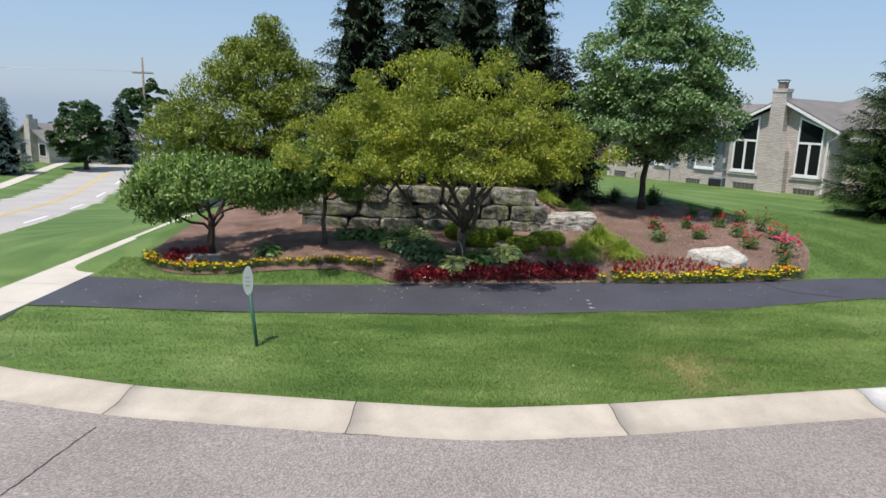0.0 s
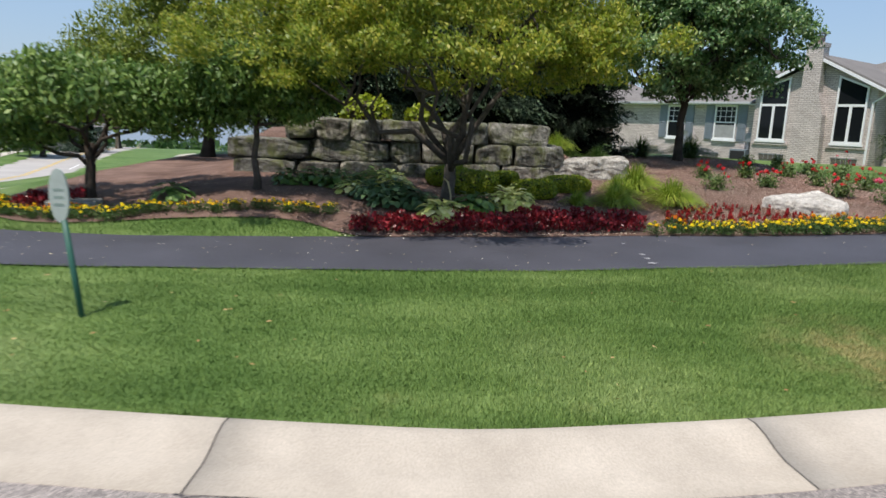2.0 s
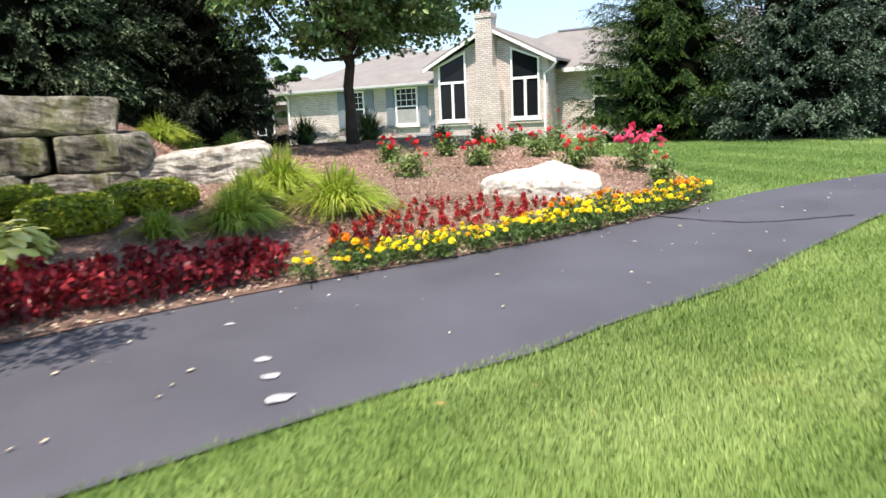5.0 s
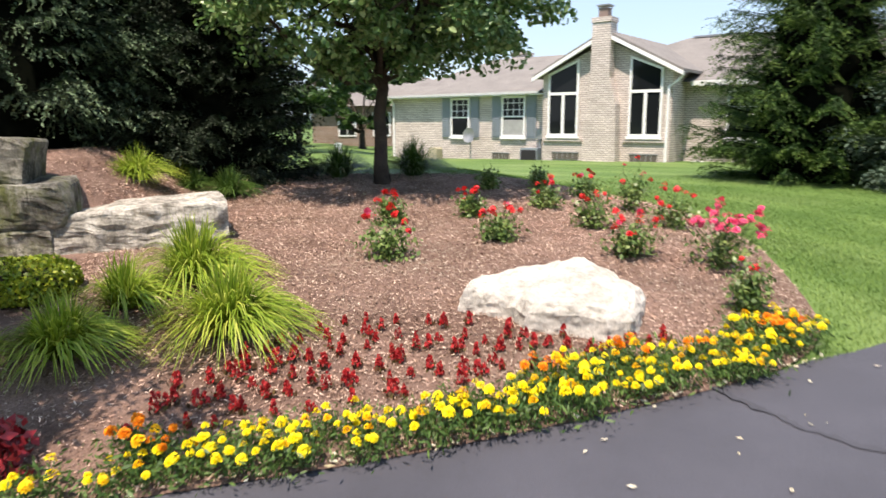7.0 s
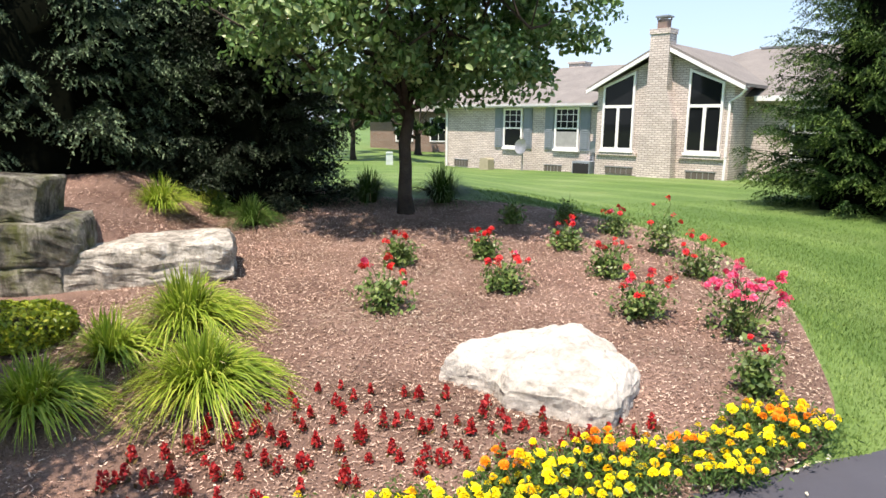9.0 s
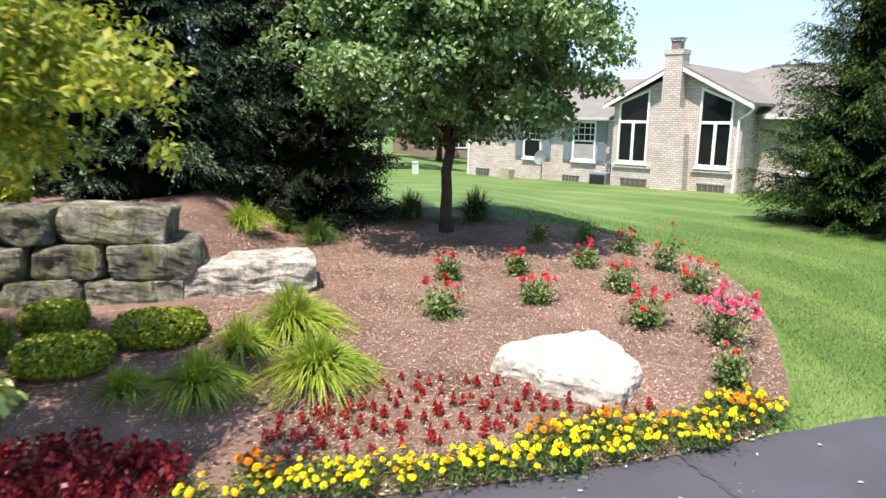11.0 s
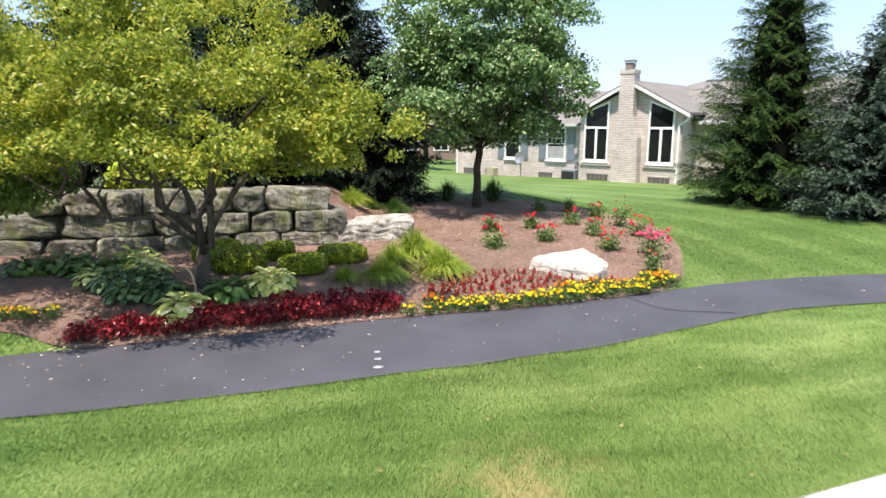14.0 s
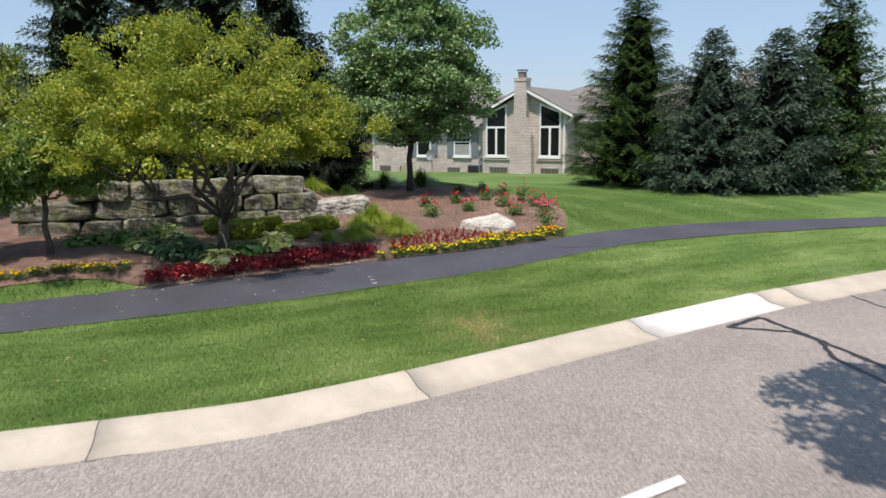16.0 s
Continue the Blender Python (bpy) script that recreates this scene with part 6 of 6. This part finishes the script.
# small red salvias in staggered rows ----------------------------------------
def salvia(seed):
    rng = np.random.default_rng(seed)
    ob = new("salvia")
    c = rng.normal(size=(16, 3)) * np.array([0.022, 0.022, 0.012]) + np.array([0, 0, 0.03])
    c[:, 2] = np.maximum(c[:, 2], 0.01)
    v, f = leaves(rng, c, 0.020, 2.0, 0.3)
    part("foliage", quick("foliage", v, f, SALVIA_L), ob)
    for k in range(rng.integers(2, 4)):
        n = 34
        q = rng.uniform(0, 1, n)
        a = rng.uniform(0, 2 * np.pi, n)
        ox, oy = rng.normal(size=2) * 0.016
        h = rng.uniform(0.06, 0.10)
        c = np.stack([ox + np.cos(a) * 0.022 * (1.15 - q), oy + np.sin(a) * 0.022 * (1.15 - q), 0.03 + q * h], -1)
        v, f = leaves(rng, c, 0.018, 1.5, 0.4)
        part("flower_spike", quick("flower_spike", v, f, SALVIA), ob)
    return tagged(ob, "small red salvia spike planted in bare mulch", "flower", "red salvias in rows")


SALV = [salvia(600 + i) for i in range(5)]
i_ = 0
for row in range(8):
    for x in np.arange(3.36 + 0.08 * (row % 2), 6.5, 0.16):
        y = float(far_y(x)) + float(np.interp(x, [4.0, 5.4], [0.40, 0.46])) + row * 0.125
        top_ = np.interp(x, [3.4, 3.75, 4.3, 5.1, 5.5, 6.1, 6.45], [-0.25, 0.02, 0.28, 0.20, 0.0, -0.28, -0.36])
        if y > top_ or rm.uniform() < 0.06:
            continue
        m_ = pose(*lift(x + rm.normal() * 0.03, y + rm.normal() * 0.03, 0.03), 0, 0, rm.uniform(0, 360))
        ob = SALV[i_] if i_ < 5 else copy_thing(SALV[i_ % 5], m_)
        ob.matrix_basis = m_
        k = rm.uniform(0.62, 1.02)
        ob.scale = (k, k, k)
        i_ += 1

# roses ----------------------------------------------------------------------
ROSE_M = {k: [flower_mesh("flower", m_, 0.030 * s, 3, 7, 70 + i) for i, s in enumerate((0.8, 1.0, 1.2))] for k, m_ in (("r", ROSE_R), ("p", ROSE_P))}


def rose(at, h, r, blooms, kind, seed, label, leaf_n=560, tall=False):
    rng = np.random.default_rng(seed)
    ob = thing("rose_bush", lift(*at, 0.02), label, "rose bush", "rose bushes in the mulch")
    sh, tips = Shape(), []
    for i in range(max(6, blooms)):
        a = i * 2.4 + rng.normal() * 0.3
        q = math.sqrt((i + 0.5) / max(6, blooms)) * r
        tip = np.array([math.cos(a) * q, math.sin(a) * q, h * rng.uniform(0.75, 1.15) * (1 - 0.25 * q / r)])
        tips.append(tip)
        sh.tube(bend((0, 0, 0), tip, rng, 0.03, 5, 0.08), np.linspace(0.006, 0.0025, 5), 5)
    part("stem", sh.done("stem", STEM), ob, kind="stuff")
    c = rng.normal(size=(leaf_n, 3)) * np.array([r * 0.44, r * 0.44, h * 0.18]) + np.array([0, 0, h * 0.34])
    c[:, 2] = np.clip(c[:, 2], 0.03, h)
    v, f = leaves(rng, c, 0.032, 1.6, 0.3, 0, None, np.array([0, 0, 0.8]) + c * 2)
    part("foliage", quick("foliage", v, f, ROSE_L), ob)
    for i in range(blooms):
        for j in range(rng.integers(1, 4 if kind == "r" else 6)):
            o = rng.normal(size=3) * 0.026 * (j > 0)
            b = part("flower", ROSE_M[kind if rng.uniform() < 0.93 else "p"][rng.integers(0, 3)], ob)
            b.matrix_basis = pose(*(tips[i] + o), rng.normal() * 25 + 15, rng.normal() * 25, rng.uniform(0, 360))
    return ob


RED = "small rose bush with red blooms in the mulch"
for i_, (x, y, h, r, n) in enumerate([(5.18, 2.75, 0.40, 0.17, 5), (4.93, 1.55, 0.42, 0.24, 7), (6.08, 2.85, 0.36, 0.16, 5), (6.05, 1.85, 0.36, 0.22, 8), (7.08, 3.15, 0.34, 0.20, 5), (7.16, 2.15, 0.46, 0.22, 6),
                                      (8.08, 4.1, 0.40, 0.22, 5), (7.0, 1.1, 0.44, 0.24, 9), (8.28, 3.3, 0.62, 0.24, 6), (8.2, 2.3, 0.46, 0.26, 9), (7.24, -0.08, 0.46, 0.15, 2)]):
    rose((x, y), h, r, n, "r", 700 + i_, RED)
rose((7.66, 0.78), 0.56, 0.32, 22, "p", 720, "large rose bush crowded with pink blooms", 520)
for i_, (x, y, h) in enumerate([(6.78, 4.35, 0.38), (7.55, 4.5, 0.42)]):
    rose((x, y), h, 0.15, 0, "r", 730 + i_, "leafy young rose bush without blooms")


# ---------------------------------------------------------------- grass, bark chips, fallen leaves
def tufts(name, x, y, height, material, label, category, seed, z0=0.0, width=0.006):
    rng = np.random.default_rng(seed)
    n = len(x)
    z = land(x, y) + z0
    a = rng.uniform(0, 2 * np.pi, n)
    w = width * rng.uniform(0.6, 1.3, n)
    h = height * rng.uniform(0.5, 1.25, n)
    lx, ly = rng.normal(size=n) * 0.4 * h, rng.normal(size=n) * 0.4 * h
    v = np.empty((n, 3, 3))
    v[:, 0] = np.stack([x - np.cos(a) * w, y - np.sin(a) * w, z - 0.01], -1)
    v[:, 1] = np.stack([x + np.cos(a) * w, y + np.sin(a) * w, z - 0.01], -1)
    v[:, 2] = np.stack([x + lx, y + ly, z + h], -1)
    return tagged(new(name, quick(name, v.reshape(-1, 3), np.arange(3 * n).reshape(n, 3), material)), label, category, kind="stuff")


rg = np.random.default_rng(77)
# verge between curb and path
n_ = 380000
x = np.concatenate([rg.uniform(-11, 16, n_ // 3), np.clip(rg.normal(2.6, 3.4, n_ - n_ // 3), -11, 16)])
lo, hi = curb_y(x) + 0.0, near_y(x) + 0.03
y = lo + (hi - lo) * rg.uniform(0, 1, len(x))
ok = (hi > lo) & ~((x < -7.45) & (x > -8.6))
tufts("verge_grass", x[ok], y[ok], 0.032, BLADE, "short mown grass of the verge", "grass", 1, 0.0, 0.0045)
# lawn on the house side and the strip before the left flowers
x, y = rg.uniform(6.8, 17, 300000), rg.uniform(-2.0, 9.5, 300000)
ok = (in_bed(x, y) > 1.004) & (y > far_y(x) - 0.02) & (rg.uniform(0, 1, len(x)) < np.clip(1.35 - 0.12 * np.hypot(x - 7, y + 1), 0.12, 1))
tufts("lawn_grass", x[ok], y[ok], 0.034, BLADE, "short mown lawn grass beside the bed", "grass", 2)
x, y = rg.uniform(-7.4, -1.4, 24000), rg.uniform(-2.2, -0.4, 24000)
ok = (in_bed(x, y) > 1.003) & (y > far_y(x) - 0.02)
tufts("strip_grass", x[ok], y[ok], 0.050, BLADE, "narrow grass strip along the path", "grass", 3)

CHIP = leaf_mat("bark_chip", (0.115, 0.068, 0.052), (0.34, 0.225, 0.18), (0.72, 0.57, 0.48), 0.0, 0.9, 0.2)
n_ = 270000
x = np.concatenate([rg.uniform(2.4, 9.6, n_ * 2 // 3), rg.uniform(-7, 3, n_ // 6), rg.uniform(-1.5, 4.5, n_ // 6)])
y = np.concatenate([rg.uniform(-1.2, 7.0, n_ * 2 // 3), rg.uniform(-1.7, 2.2, n_ // 6), rg.uniform(2.9, 7.0, n_ // 6)])
q = in_bed(x, y)
ok = (q < 0.998) & (rg.uniform(0, 1, len(x)) < np.clip(1.5 - 0.14 * np.hypot(x - 5, y + 1), 0.2, 1))
ok &= (np.hypot(x - 2.9, y + 0.5) > 0.75) | (rg.uniform(0, 1, len(x)) < 0.3)
x, y = x[ok], y[ok]
c = np.stack([x, y, land(x, y) + 0.040 + rg.uniform(0, 0.012, len(x))], -1)
ax = rg.normal(size=(len(x), 3)) * np.array([1, 1, 0.22])
ax /= np.linalg.norm(ax, axis=1)[:, None]
sd = np.cross(ax, np.array([0, 0, 1.0]) + rg.normal(size=(len(x), 3)) * 0.35)
sd /= np.linalg.norm(sd, axis=1)[:, None]
L_, W_ = rg.uniform(0.004, 0.016, len(x))[:, None], rg.uniform(0.0016, 0.0042, len(x))[:, None]
v = np.stack([c - ax * L_ - sd * W_, c + ax * L_ - sd * W_, c + ax * L_ + sd * W_, c - ax * L_ + sd * W_], 1)
tagged(new("bark_chips", quick("bark_chips", v.reshape(-1, 3), np.arange(4 * len(x)).reshape(-1, 4), CHIP)), "loose shredded bark chips over the bed", "mulch", kind="stuff")

LITTER = leaf_mat("fallen_pale_leaf", (0.42, 0.36, 0.22), (0.58, 0.54, 0.42), (0.70, 0.68, 0.60), 0.1, 0.8)
LITTER_B = leaf_mat("fallen_brown_leaf", (0.28, 0.15, 0.06), (0.40, 0.24, 0.10), (0.48, 0.36, 0.18), 0.1, 0.8)


def litter(name, x, y, z, size, material, label, seed):
    rng = np.random.default_rng(seed)
    c = np.stack([x, y, z], -1)
    v, f = leaves(rng, c, size, 1.7)
    v[:, 2] = np.repeat(z, 4) + (v[:, 2] - np.repeat(z, 4)) * 0.16
    return tagged(new(name, quick(name, v, f, material)), label, "fallen leaves", kind="stuff")


n_ = 230
x = np.concatenate([rg.uniform(-7, 3.2, 155), rg.uniform(3, 13, n_ - 155)])
y = near_y(x) + (far_y(x) - near_y(x)) * rg.uniform(0.02, 0.98, n_) ** 0.8
litter("path_litter", x, y, path_z(x) + 0.032, 0.024, LITTER, "small pale fallen leaves scattered on the path", 5)
x = np.concatenate([rg.uniform(-1.5, 3, 260), rg.uniform(3, 7.3, 160)])
litter("edge_litter", x, far_y(x) + rg.normal(size=len(x)) * 0.045 + 0.01, path_z(x) + 0.045, 0.028, LITTER, "dry leaves gathered along the path edge", 6)
x = rg.uniform(-5, 8, 60)
y = curb_y(x) + (near_y(x) - curb_y(x)) * rg.uniform(0.05, 0.95, 60)
litter("grass_litter", x, y, land(x, y) + 0.055, 0.034, LITTER_B, "few brown leaves lying in the grass", 7)
